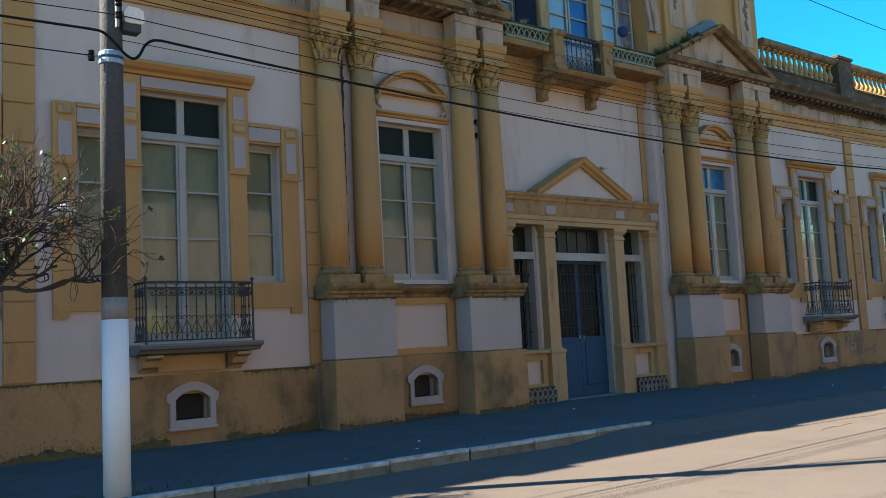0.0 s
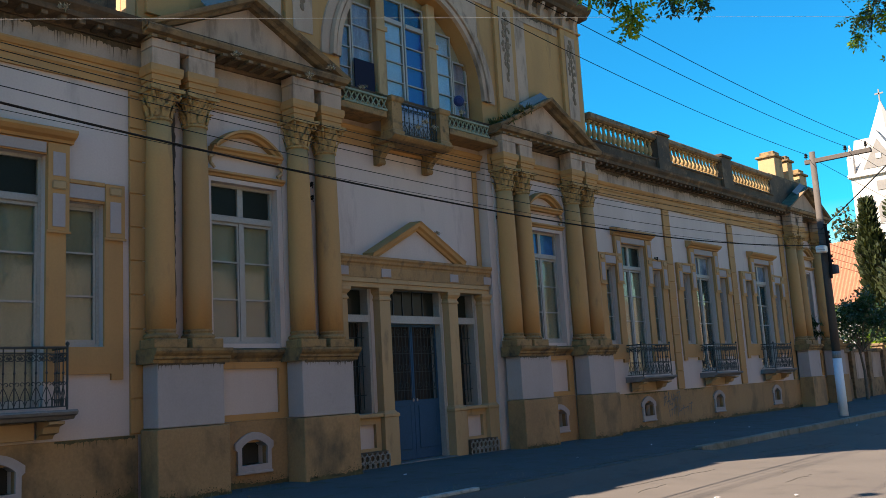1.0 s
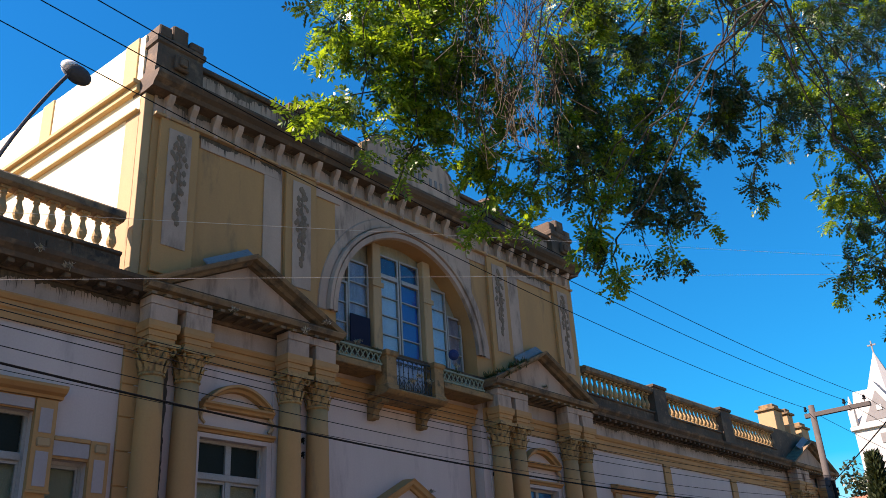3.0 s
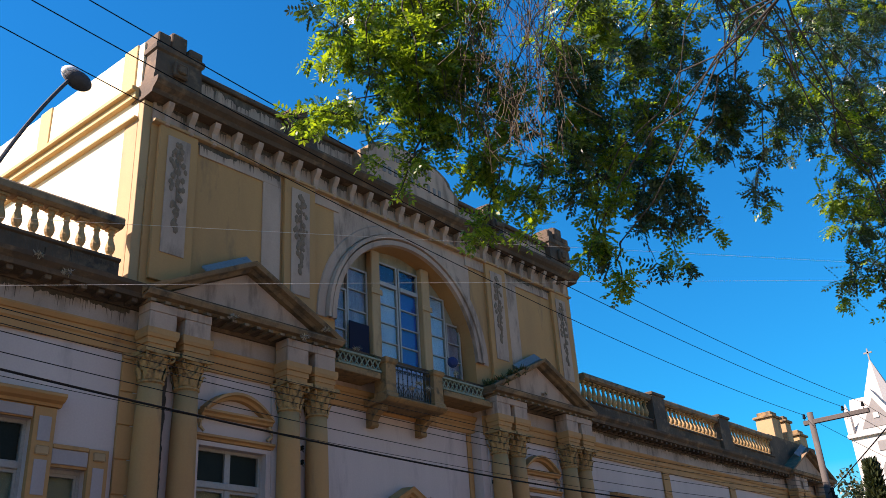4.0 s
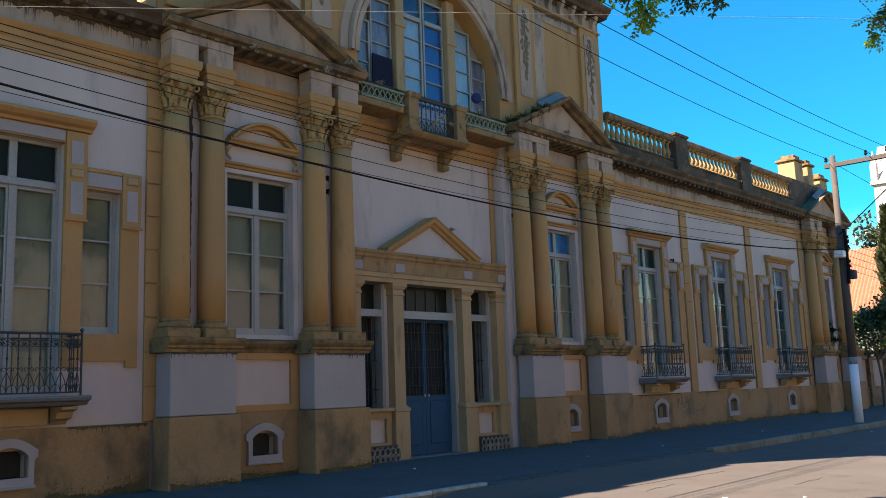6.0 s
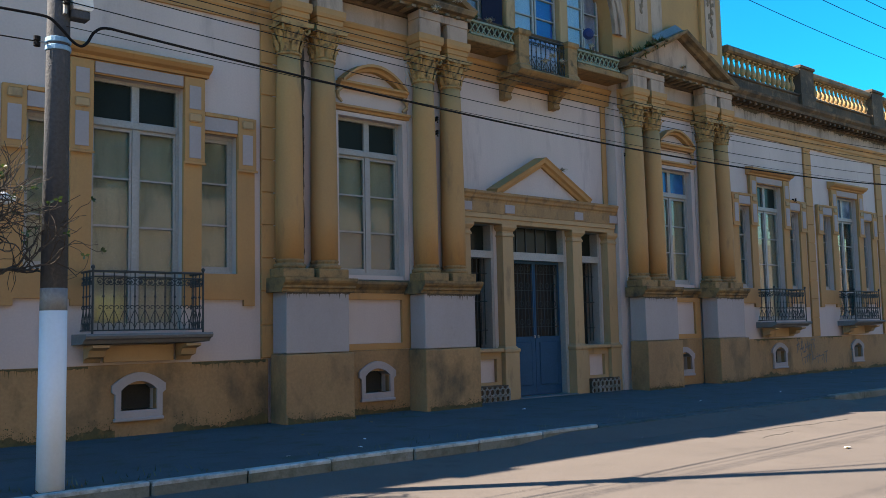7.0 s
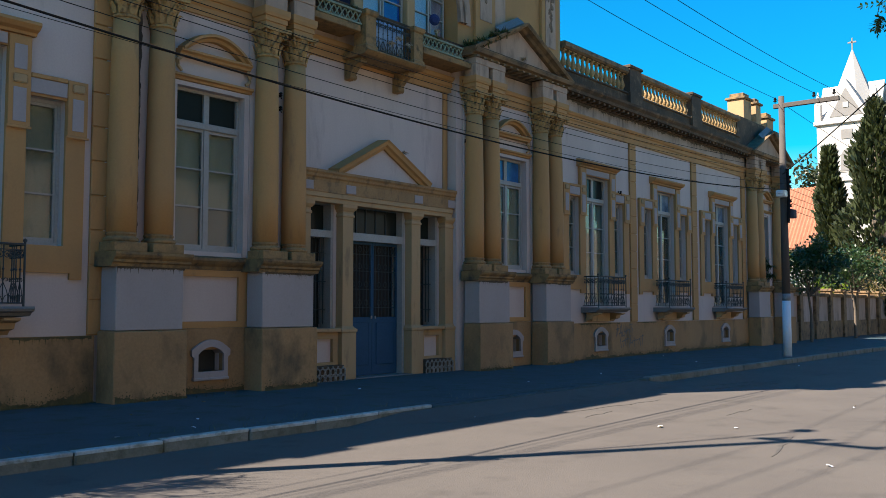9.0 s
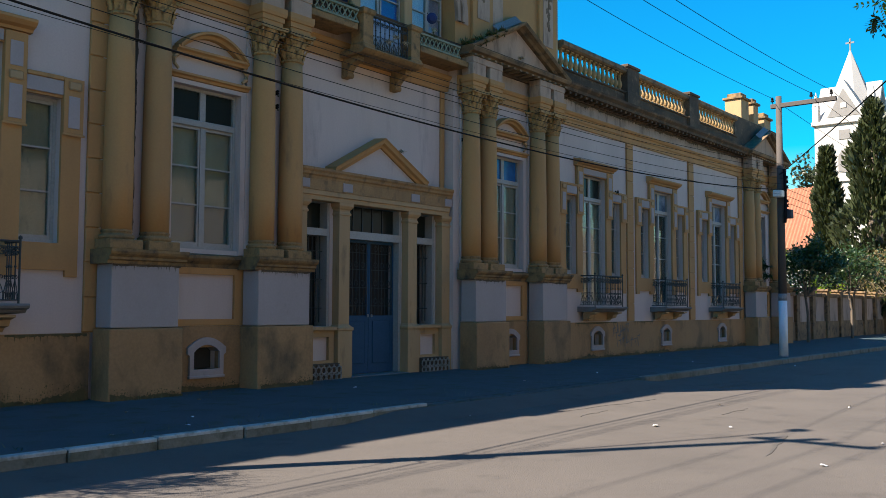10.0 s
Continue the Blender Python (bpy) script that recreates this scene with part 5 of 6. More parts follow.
wall_hook(10.55, 0.0, 5.1)
wall_hook(-3.26, -0.05, 5.35)
wall_hook(-3.26, -0.05, 5.62)
wall_hook(2.75, 0.0, 5.6)

# ---- poles, lamps and wires ----


FADED = mat("faded_limewash", (0.20, 0.215, 0.23), (0.12, 0.13, 0.14), (0.3, 0.32, 0.33), scale=3, streak=0.6, grime_at=0.6, bump=0.3)


def pole(x, y, h, r, white_to, mtop):
    p = empty("utility_pole", "tall dark utility pole with a limewashed foot", "utility pole", group="utility poles")
    p.location = (x, y, 0.0)
    part("limewashed_foot", lathe([(r * 1.12, 0.0), (r * 1.08, white_to)], 18), LIMEWASH, p, "white limewashed foot", True)
    part("faded_band", lathe([(r * 1.082, white_to), (r * 1.076, white_to + 0.22)], 18), FADED, p, "faded grey limewash band", True)
    part("shaft", lathe([(r * 1.07, white_to + 0.1), (r * 0.92, h * 0.55), (r * 0.75, h)], 18), mtop, p, "", True)
    return p


pole_a = pole(-11.66, -4.25, 9.25, 0.118, 1.78, POLE)
pole_b = pole(14.1, -3.98, 8.25, 0.12, 1.77, POLEGREY)
pole_c = pole(-37.8, -4.25, 8.6, 0.11, 1.6, POLE)
pole_d = pole(42.0, -0.9, 8.4, 0.12, 1.2, POLEGREY)
pole_d["label"] = "far grey pole with a limewashed foot beside the garden wall"
pole_a["label"] = "dark weathered pole with a limewashed foot and blue strap"
pole_b["label"] = "grey timber pole with a limewashed foot and a crossarm"


def crossarm(p, y0, y1, z, pins):
    arm = part("crossarm", boxes((-0.06, 0.06, y0, y1, z - 0.07, z + 0.07), bevel=0.01), POLEGREY, p, "weathered timber crossarm")
    for y in pins:
        part("insulator", lathe([(0.012, z + 0.07), (0.012, z + 0.14), (0.05, z + 0.15), (0.055, z + 0.19), (0.03, z + 0.21), (0.045, z + 0.23), (0.03, z + 0.29), (0.0, z + 0.3)], 10, None, 0, y), WIREM, arm, "dark insulator")


crossarm(pole_a, -1.0, 0.45, 8.85, (-0.85, -0.35, 0.35))
crossarm(pole_b, -1.75, 0.25, 7.95, (-1.6, -1.0, 0.2))
crossarm(pole_c, -1.0, 0.45, 8.3, (-0.85, -0.35, 0.35))
# straps and spool insulators on the near pole
STRAP = mat("blue_strap_paint", (0.15, 0.32, 0.5), (0.25, 0.4, 0.55), rough=0.5, scale=9)
for z in (4.42, 4.5):
    part("strap", lathe([(0.119, z - 0.025), (0.124, z - 0.02), (0.124, z + 0.02), (0.119, z + 0.025)], 18), STRAP, pole_a, "pale blue steel strap")
rack = part("fitting", boxes((0.0, 0.03, -0.17, -0.1, 4.75, 5.3), bevel=0.004), STEEL, pole_a)
for z in (4.87, 5.0, 5.12, 5.24):
    part("spool_insulator", lathe([(0.034, z - 0.03), (0.036, z - 0.015), (0.018, z), (0.036, z + 0.015), (0.034, z + 0.03)], 10, None, 0.015, -0.195), WIREM, rack)
part("bolt_arm", tube([(-0.1, -0.02, 4.46), (-0.21, -0.02, 4.46)], 0.01, 5), STEEL, pole_a)
part("spool_insulator", lathe([(0.034, 4.41), (0.034, 4.45), (0.018, 4.46), (0.034, 4.47), (0.034, 4.51)], 10, None, -0.21, -0.02), WIREM, pole_a)
cabinet = part("junction_box", prism([(0.1, 4.83), (0.27, 4.83), (0.3, 4.86), (0.29, 4.97), (0.24, 5.0), (0.13, 5.0), (0.08, 4.93)], -0.15, 0.02, "y"), LAMPGLASS, pole_a, "white plastic junction box")
part("box_foot", boxes((0.08, 0.27, -0.14, 0.01, 4.74, 4.829), bevel=0.01), POLE, cabinet)
# curved street lamp arm
base, ctrl, tip = Vector((0.07, 0, 5.3)), Vector((0.42, 0.03, 7.05)), Vector((1.22, 0.04, 8.5))
arm = part("lamp_arm", tube([base * (1 - u) ** 2 + ctrl * 2 * u * (1 - u) + tip * u * u for u in [k / 16 for k in range(17)]], 0.023, 8), POLE, pole_a, "curved dark lamp arm")
head = bmesh.new()
bmesh.ops.create_uvsphere(head, u_segments=16, v_segments=10, radius=0.2, matrix=pose(1.33, 0.03, 8.55, 0, 15, 0) @ Matrix.Diagonal((0.9, 0.64, 0.56, 1)))
part("lamp_head", head, POLE, arm, "dark oval lamp head", True)
head = bmesh.new()
bmesh.ops.create_uvsphere(head, u_segments=16, v_segments=10, radius=0.2, matrix=pose(1.27, 0.055, 8.605, 0, 20, 0) @ Matrix.Diagonal((0.78, 0.58, 0.48, 1)))
part("lamp_shell", head, LAMPGLASS, arm, "white lamp shell", True)
# equipment on the far pole
part("lamp_box", boxes((-0.45, -0.15, -0.18, 0.1, 5.0, 5.22), bevel=0.03), LAMPGLASS, pole_b, "white lamp housing")
for z in (4.6, 4.75, 4.9, 5.35, 5.5, 5.65):
    part("spool_insulator", lathe([(0.06, z - 0.04), (0.035, z), (0.06, z + 0.04)], 8, None, 0.0, -0.2), WIREM, pole_b)
part("cable_coil", tube([(-0.12, -0.16, 4.2), (-0.15, -0.2, 4.6), (-0.1, -0.18, 5.0), (-0.16, -0.2, 5.5), (-0.08, -0.15, 5.9)], 0.05, 7), WIREM, pole_b)
part("splice_box", boxes((-0.1, 0.16, -0.34, -0.14, 4.35, 4.62), bevel=0.02), POLE, pole_b)


def wire(a, b, sag, r, name="overhead_wire", label="thin black overhead wire between the poles", m=WIREM):
    pts = []
    n = 40
    for k in range(n + 1):
        u = k / n
        p = Vector(a).lerp(Vector(b), u)
        p.z -= 4 * sag * u * (1 - u)
        pts.append(p)
    return tagged(part(name, tube(pts, r, 5), m), label, "wire", "overhead wires")


A, B, C = (-11.64, -4.42), (14.1, -4.15), (-37.7, -4.42)
for za, zb, sag in ((5.33, 6.05, 0.36), (5.25, 5.9, 0.36), (5.17, 5.75, 0.36), (5.09, 5.6, 0.36), (4.88, 5.43, 0.42)):
    wire((*A, za), (*B, zb), sag, 0.0055)
    wire((*C, za), (*A, za), 0.3, 0.0055)
wire((-11.18, -4.4, 4.69), (14.1, -4.15, 5.26), 0.48, 0.0145, "overhead_cable", "thick black cable sagging between the poles")
wire((-37.7, -4.4, 4.6), (-11.93, -4.4, 4.69), 0.12, 0.0145, "overhead_cable", "thick black cable sagging between the poles")


def smooth(pts, n=6):
    """A rounded line through the points."""
    p = [Vector(q) for q in pts]
    p = [p[0] * 2 - p[1]] + p + [p[-1] * 2 - p[-2]]
    line = []
    for a, b, c, d in zip(p, p[1:], p[2:], p[3:]):
        for k in range(n):
            u = k / n
            line.append(0.5 * (2 * b + (c - a) * u + (2 * a - 5 * b + 4 * c - d) * u * u + (3 * b - a - 3 * c + d) * u ** 3))
    return line + [p[-2]]


tagged(part("overhead_cable", tube(smooth([(-11.93, -4.4, 4.69), (-11.8, -4.42, 4.67), (-11.69, -4.43, 4.58), (-11.58, -4.42, 4.48), (-11.49, -4.41, 4.445), (-11.42, -4.4, 4.5), (-11.36, -4.4, 4.61), (-11.28, -4.4, 4.675), (-11.18, -4.4, 4.69)]), 0.015, 7), WIREM), "drip loop of thick black cable at the pole", "wire")
wire((-37.7, -4.4, 4.3), (-11.88, -4.27, 4.46), 0.1, 0.007)
wire((*A, 4.62), (*B, 5.1), 0.3, 0.004, label="fine grey telephone wire with small clips")
for ya, yb in ((-0.85, -1.6), (-0.35, -1.0), (0.35, 0.2)):
    wire((-11.66, -4.25 + ya, 9.12), (14.1, -3.98 + yb, 8.22), 0.42, 0.008)
    wire((-37.8, -4.25 + ya, 8.6), (-11.66, -4.25 + ya, 9.12), 0.4, 0.008)
    wire((14.1, -3.98 + yb, 8.22), (60, -3.98 + yb, 8.3), 0.7, 0.008)
wire((14.2, -3.9, 5.75), (-6.0, -14.0, 5.6), 0.1, 0.014, "overhead_cable", "dark service cable across the street")
wire((-11.6, -4.3, 6.2), (26.5, -17.6, 11.5), 0.0, 0.0026, label="thin wire crossing high over the street, coloured pale as if sunlit", m=SUNLITWIRE)
wire((-11.6, -4.3, 5.4), (32.0, -17.6, 13.4), 0.0, 0.0026, label="thin wire crossing high over the street, coloured pale as if sunlit", m=SUNLITWIRE)
for k in range(5):
    wire((14.2, -4.0, 4.7 + 0.22 * k), (60.0, -3.9, 4.6 + 0.25 * k), 0.4, 0.007)

# ---- plants growing on the building and wires ----


def tuft(x, y, z, r, n, m, seed, name="air_plant", label="grey-green air plant tuft"):
    rr = random.Random(seed)
    bm = bmesh.new()
    for _ in range(n):
        d = Vector((rr.gauss(0, 1), rr.gauss(0, 1), rr.gauss(0.3, 1))).normalized() * r * rr.uniform(0.5, 1)
        u = d.cross(Vector((0.2, 0.3, 1))).normalized() * r * 0.09
        o = Vector((x, y, z)) + Vector((rr.uniform(-1, 1), rr.uniform(-1, 1), 0)) * r * 0.5
        bm.faces.new([bm.verts.new(o - u), bm.verts.new(o + u), bm.verts.new(o + d * 0.6 + u * 0.8 + Vector((0, 0, -0.02))), bm.verts.new(o + d)])
    return tagged(part(name, bm, m), label, "plant", kind="stuff" if name != "air_plant" else "")


for i, p in enumerate([(-8.9, -0.54, 7.9), (-5.3, -0.64, 7.7), (-3.6, -0.66, 7.7), (-3.0, -0.62, 8.0), (-8.4, -0.5, 7.75), (-0.35, -0.45, 7.3), (-0.1, -0.45, 7.45), (0.2, -0.45, 7.38), (-1.9, -0.36, 7.9), (4.9, -0.36, 8.1), (1.5, -0.2, 8.05), (0.55, -0.02, 5.05)]):
    tuft(*p, 0.1, 46, AIRP, i)
for i, (x, y, z, r) in enumerate([(-2.3, -0.25, 7.9, 0.18), (2.6, -0.35, 7.95, 0.22), (3.0, -0.5, 8.1, 0.2), (3.4, -0.52, 8.32, 0.2), (3.8, -0.52, 8.5, 0.18), (-1.4, -0.3, 7.82, 0.13), (1.3, -0.3, 7.82, 0.14)]):
    tuft(x, y, z, r, 90, WEED, 50 + i, "cornice_weed", "dark weeds growing on the ledge")
rr = random.Random(3)
bm = bmesh.new()
for _ in range(700):
    x = rr.uniform(-14, 8)
    y = rr.choice((rr.uniform(-0.75, -0.62) if 2.6 < abs(x) < 6.9 else rr.uniform(-0.2, -0.11), KERB_Y + 0.25 + abs(rr.gauss(0, 0.35))))
    h = rr.uniform(0.03, 0.1)
    if noise.noise(Vector((x * 0.7, y * 0.5, 3))) < -0.05:
        continue
    bm.faces.new([bm.verts.new((x, y, 0.03)), bm.verts.new((x + 0.02, y + 0.01, 0.03)), bm.verts.new((x + rr.uniform(-0.05, 0.05), y + rr.uniform(-0.05, 0.05), 0.03 + h))])
tagged(part("pavement_grass", bm, WEED), "sparse grass along the wall and kerb", "grass", kind="stuff")

for i, (x, z) in enumerate(((22.75, 3.1), (23.6, 3.3), (22.9, 3.5), (23.7, 2.9))):
    tuft(x, -0.16, z, 0.3, 60, LEAFD, 80 + i, "wall_weed", "dark weeds rooted in the wall")

# ---- litter ----
for i in range(26):
    if i < 12:
        x, y, z = rr.uniform(-12, 20), rr.uniform(-4.1, -0.8), 0.045
    else:
        x, y, z = rr.uniform(-9, 12), rr.uniform(-11, -4.8), GROUND + 0.004
    w = rr.uniform(0.02, 0.05)
    bm = bmesh.new()
    vs = [bm.verts.new((x + w * math.cos(q) * rr.uniform(0.6, 1.2), y + w * math.sin(q) * rr.uniform(0.5, 1), z + rr.uniform(0.0, 0.025))) for q in [k * math.pi / 3 for k in range(6)]]
    c = bm.verts.new((x, y, z + 0.02))
    for k in range(6):
        bm.faces.new((vs[k], vs[(k + 1) % 6], c))
    tagged(part("litter", bm, PAPER if i % 3 else DRY), "small crumpled scrap lying on the ground", "litter", "scraps of litter")

# ---- moss and soot on the plinth ----


def moss(x0, x1, y, z0, h, seed, up=True, m=None, name="moss_stain", label="ragged black-green moss stain"):
    """A ragged crust of moss, thicker in places, with loose spots along its edge."""
    bm = bmesh.new()
    n = max(8, int((x1 - x0) / 0.025))
    r2 = random.Random(seed)
    top = [z0 + (1 if up else -1) * h * max(0.04, 0.5 + 0.7 * noise.noise((seed * 3.7 + 1.3 * (x0 + (x1 - x0) * k / n), seed, 0)) + 0.35 * noise.noise((seed + 7 * (x0 + (x1 - x0) * k / n), 2, seed)) + r2.uniform(-0.12, 0.12)) for k in range(n + 1)]
    for k in range(n):
        a, b = x0 + (x1 - x0) * k / n, x0 + (x1 - x0) * (k + 1) / n
        bm.faces.new([bm.verts.new(q) for q in ((a, y, z0), (b, y, z0), (b, y, top[k + 1]), (a, y, top[k]))])
    for _ in range(int((x1 - x0) * (240 if up else 16))):
        k = r2.randrange(n)
        x, z, q = x0 + (x1 - x0) * k / n, top[k], r2.uniform(0.003, 0.012)
        if up:
            z += abs(r2.gauss(0, 0.5)) * h - 0.03
            q *= r2.uniform(0.4, 1.3)
            bm.faces.new([bm.verts.new((x + q * math.cos(t) * r2.uniform(0.6, 1.3), y, z + q * math.sin(t) * r2.uniform(0.6, 1.3))) for t in (0, 1.26, 2.51, 3.77, 5.03)])
        else:
            L = h * r2.uniform(0.4, 1.6)
            bm.faces.new([bm.verts.new(v) for v in ((x - q, y - 0.0015, z + 0.02), (x + q, y - 0.0015, z + 0.02), (x + q * r2.uniform(-0.2, 0.6), y - 0.0015, z - L))])
    ob = part(name, bm, m or MOSS, building, label)
    ob["kind"] = "stuff"


for i, (a, b, y, h) in enumerate(((-25, -18.2, -0.104, 0.14), (-18.2, -13, -0.104, 0.14), (-13, -9.5, -0.104, 0.16), (-8.6, -6.96, -0.104, 0.18), (-6.88, -5.56, -0.624, 0.11), (-5.5, -3.95, -0.104, 0.12), (-3.9, -2.62, -0.624, 0.14), (2.62, 3.9, -0.624, 0.1), (5.56, 6.88, -0.624, 0.13), (7, 12, -0.104, 0.13), (12, 18, -0.104, 0.15), (18, 25.1, -0.104, 0.15))):
    moss(a, b, y, 0.04, h, i + 1)
for i, (a, b, y) in enumerate(((-12.4, -9.9, -0.104), (-8.3, -7.0, -0.104), (8, 10.5, -0.104), (11.6, 13, -0.104))):
    moss(a, b, y, 1.095, 0.07, i + 40, False)

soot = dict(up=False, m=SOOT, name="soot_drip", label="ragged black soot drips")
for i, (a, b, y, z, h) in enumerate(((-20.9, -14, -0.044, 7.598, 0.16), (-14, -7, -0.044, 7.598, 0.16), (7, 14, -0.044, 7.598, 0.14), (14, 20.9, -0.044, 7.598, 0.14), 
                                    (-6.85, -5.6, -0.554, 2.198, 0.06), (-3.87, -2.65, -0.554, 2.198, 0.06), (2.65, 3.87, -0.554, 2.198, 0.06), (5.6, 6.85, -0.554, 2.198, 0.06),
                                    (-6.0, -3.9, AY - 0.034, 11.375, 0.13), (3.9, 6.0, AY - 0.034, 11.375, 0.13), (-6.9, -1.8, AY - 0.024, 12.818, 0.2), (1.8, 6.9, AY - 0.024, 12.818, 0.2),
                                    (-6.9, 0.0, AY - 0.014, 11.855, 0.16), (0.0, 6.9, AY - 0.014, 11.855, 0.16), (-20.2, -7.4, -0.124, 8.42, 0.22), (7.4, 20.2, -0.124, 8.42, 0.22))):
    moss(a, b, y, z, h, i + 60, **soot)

# ---- graffiti on the plinth and wall ----


def scrawl(x0, x1, y, z0, z1, n, m, seed):
    r2 = random.Random(seed)
    bm = bmesh.new()
    for k in range(n):
        x = x0 + (x1 - x0) * (k + 0.5) / n
        zt = (z0 + z1) / 2 + r2.uniform(0.05, 0.5) * (z1 - z0)
        zb = (z0 + z1) / 2 - r2.uniform(0.05, 0.5) * (z1 - z0)
        dx = r2.uniform(-0.12, 0.12)
        w = 0.014
        bm.faces.new([bm.verts.new(q) for q in ((x - w, y, zb), (x + w, y, zb), (x + dx + w, y, zt), (x + dx - w, y, zt))])
        if k % 2:
            z = r2.uniform(zb, zt)
            bm.faces.new([bm.verts.new(q) for q in ((x - 0.1, y - 0.001, z), (x + 0.12, y - 0.001, z + 0.04), (x + 0.12, y - 0.001, z + 0.065), (x - 0.1, y - 0.001, z + 0.025))])
    part("graffiti", bm, m, building, "faded unreadable spray-painted strokes")


scrawl(10.2, 11.3, -0.106, 0.62, 1.1, 13, GRAFF, 1)
scrawl(10.5, 12.0, -0.106, 0.3, 0.75, 12, GRAFF, 2)
scrawl(23.0, 23.5, -0.065, 1.3, 2.1, 6, GRAFFB, 3)

# ---- the garden wall beyond the building ----
# dirty dark plasters here stand for the shade of trees over the wall
fence = empty("garden_wall", "garden wall with panels and pilasters, coloured darker for tree shade", "wall", "structure")
part("foot", boxes((25.55, 60, 0.2, 0.5, -0.1, 0.9)), PEDM, fence)
part("body", boxes((25.55, 60, 0.26, 0.46, 0.9, 2.1)), SOOTSHADEW, fence)
part("coping", boxes((25.55, 60, 0.16, 0.56, 2.1, 2.28), bevel=0.02), PEDM, fence)
for k in range(15):
    x = 26.2 + 2.35 * k
    p = part("pilaster", boxes((x - 0.22, x + 0.22, 0.1, 0.6, -0.1, 2.4), (x - 0.29, x + 0.29, 0.04, 0.66, 2.4, 2.52), bevel=0.012), PEDM, fence)

# ---- trees ----


def leaf_quad(bm, o, d, n, ln, w):
    s = d.cross(n)
    if s.length < 1e-4:
        return
    s = s.normalized() * w
    bm.faces.new([bm.verts.new(o), bm.verts.new(o + d * ln * 0.5 + s), bm.verts.new(o + d * ln), bm.verts.new(o + d * ln * 0.5 - s)])


def rnd(rr, z=0.0):
    return Vector((rr.gauss(0, 1), rr.gauss(0, 1), rr.gauss(z, 1))).normalized()


def pinnate(bm, rr, o, d, ln, pairs, lf):
    """One compound leaf: a drooping stalk with leaflets in pairs."""
    n = rnd(rr, 1.5)
    side = d.cross(n).normalized()
    p = o.copy()
    for k in range(pairs):
        d = (d + Vector((0, 0, -0.06))).normalized()
        p = p + d * ln / pairs
        for s in (-1, 1):
            q = (side * s + d * 0.55 + Vector((0, 0, rr.uniform(-0.25, 0.1)))).normalized()
            leaf_quad(bm, p, q, n, lf * rr.uniform(0.8, 1.15), lf * 0.23)
    leaf_quad(bm, p, d, n, lf, lf * 0.23)


def bough(bm, p0, p1, r0, r1, rr, n=7, wob=0.12):
    a, b = Vector(p0), Vector(p1)
    pts = [a.lerp(b, k / n) + (rnd(rr) * wob * (a - b).length * 0.15 if 0 < k < n else Vector()) for k in range(n + 1)]
    for k in range(n + 1):
        pts[k].z += math.sin(math.pi * k / n) * (a - b).length * 0.08
    tube(pts, r0, 6, bm, r1 / r0)
    return pts


# the street tree that hangs over the way
rr = random.Random(21)
tree = empty("street_tree", "leafy street tree with feathery leaves hanging over the street", "tree", group="street trees")
wood = lathe([(0.26, 0.0), (0.22, 0.6), (0.2, 1.6), (0.19, 2.6), (0.17, 3.4)], 12, None, -12.6, -15.9)
fork = Vector((-12.6, -15.9, 3.3))
hubs = [Vector(h) for h in ((-9.0, -9.6, 8.6), (-8.2, -10.4, 8.2), (-7.4, -11.2, 7.9), (-9.7, -9.0, 8.4), (-8.0, -11.9, 6.6))]
for h in hubs:
    bough(wood, fork, h, 0.12, 0.035, rr, 9, 0.1)
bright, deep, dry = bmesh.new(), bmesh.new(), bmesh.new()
# share of sprigs in the sunlit green; the rest take the shade green
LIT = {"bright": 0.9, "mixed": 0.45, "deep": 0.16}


def limb(kind, a, b, w, fill):
    """A drooping limb from a to b with sprigs of compound leaves within w of it."""
    a, b = Vector(a), Vector(b)
    hub = min(hubs, key=lambda h: (h - a).length)
    bough(wood, hub, a, 0.009, 0.007, rr, 6, 0.3)
    line = bough(wood, a, b, 0.011, 0.004, rr, 6, 0.35)
    for _ in range(max(5, int(fill * 31 * ((b - a).length + w) * 2 * w))):
        u = rr.random() * (len(line) - 1)
        p = line[int(u)].lerp(line[min(int(u) + 1, len(line) - 1)], u % 1)
        c = p + rnd(rr, -0.25) * w * rr.uniform(0.15, 1.05)
        tube([p, p.lerp(c, 0.5) + Vector((0, 0, 0.02)), c], 0.004, 4, wood, 0.5)
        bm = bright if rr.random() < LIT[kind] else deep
        out = (c - p).normalized()
        for _ in range(rr.randint(7, 11)):
            pinnate(bm, rr, c, (out * 0.5 + rnd(rr, -0.45)).normalized(), rr.uniform(0.13, 0.21), rr.randint(4, 6), 0.06)


limb("bright", (-8.91, -8.82, 8.10), (-9.85, -8.29, 7.15), 0.41, 1.0)
limb("bright", (-9.08, -8.76, 7.31), (-9.77, -8.35, 6.97), 0.28, 1.0)
limb("bright", (-8.81, -8.94, 6.95), (-9.95, -8.24, 6.15), 0.22, 1.0)
limb("bright", (-9.61, -8.47, 6.28), (-10.19, -8.06, 6.25), 0.12, 0.8)
limb("bright", (-8.87, -8.94, 6.39), (-9.62, -8.47, 6.01), 0.20, 1.0)
limb("bright", (-9.15, -8.78, 6.09), (-9.39, -8.65, 5.43), 0.11, 0.7)
limb("bright", (-8.58, -9.00, 8.12), (-9.33, -8.65, 6.51), 0.46, 1.1)
limb("bright", (-8.49, -9.09, 7.46), (-9.19, -8.76, 5.90), 0.33, 1.0)
limb("bright", (-8.29, -9.24, 6.92), (-8.82, -9.03, 5.58), 0.30, 1.0)
limb("bright", (-8.42, -9.24, 6.07), (-8.78, -9.09, 5.16), 0.19, 0.9)
limb("bright", (-8.15, -9.41, 5.85), (-8.39, -9.35, 5.08), 0.18, 0.9)
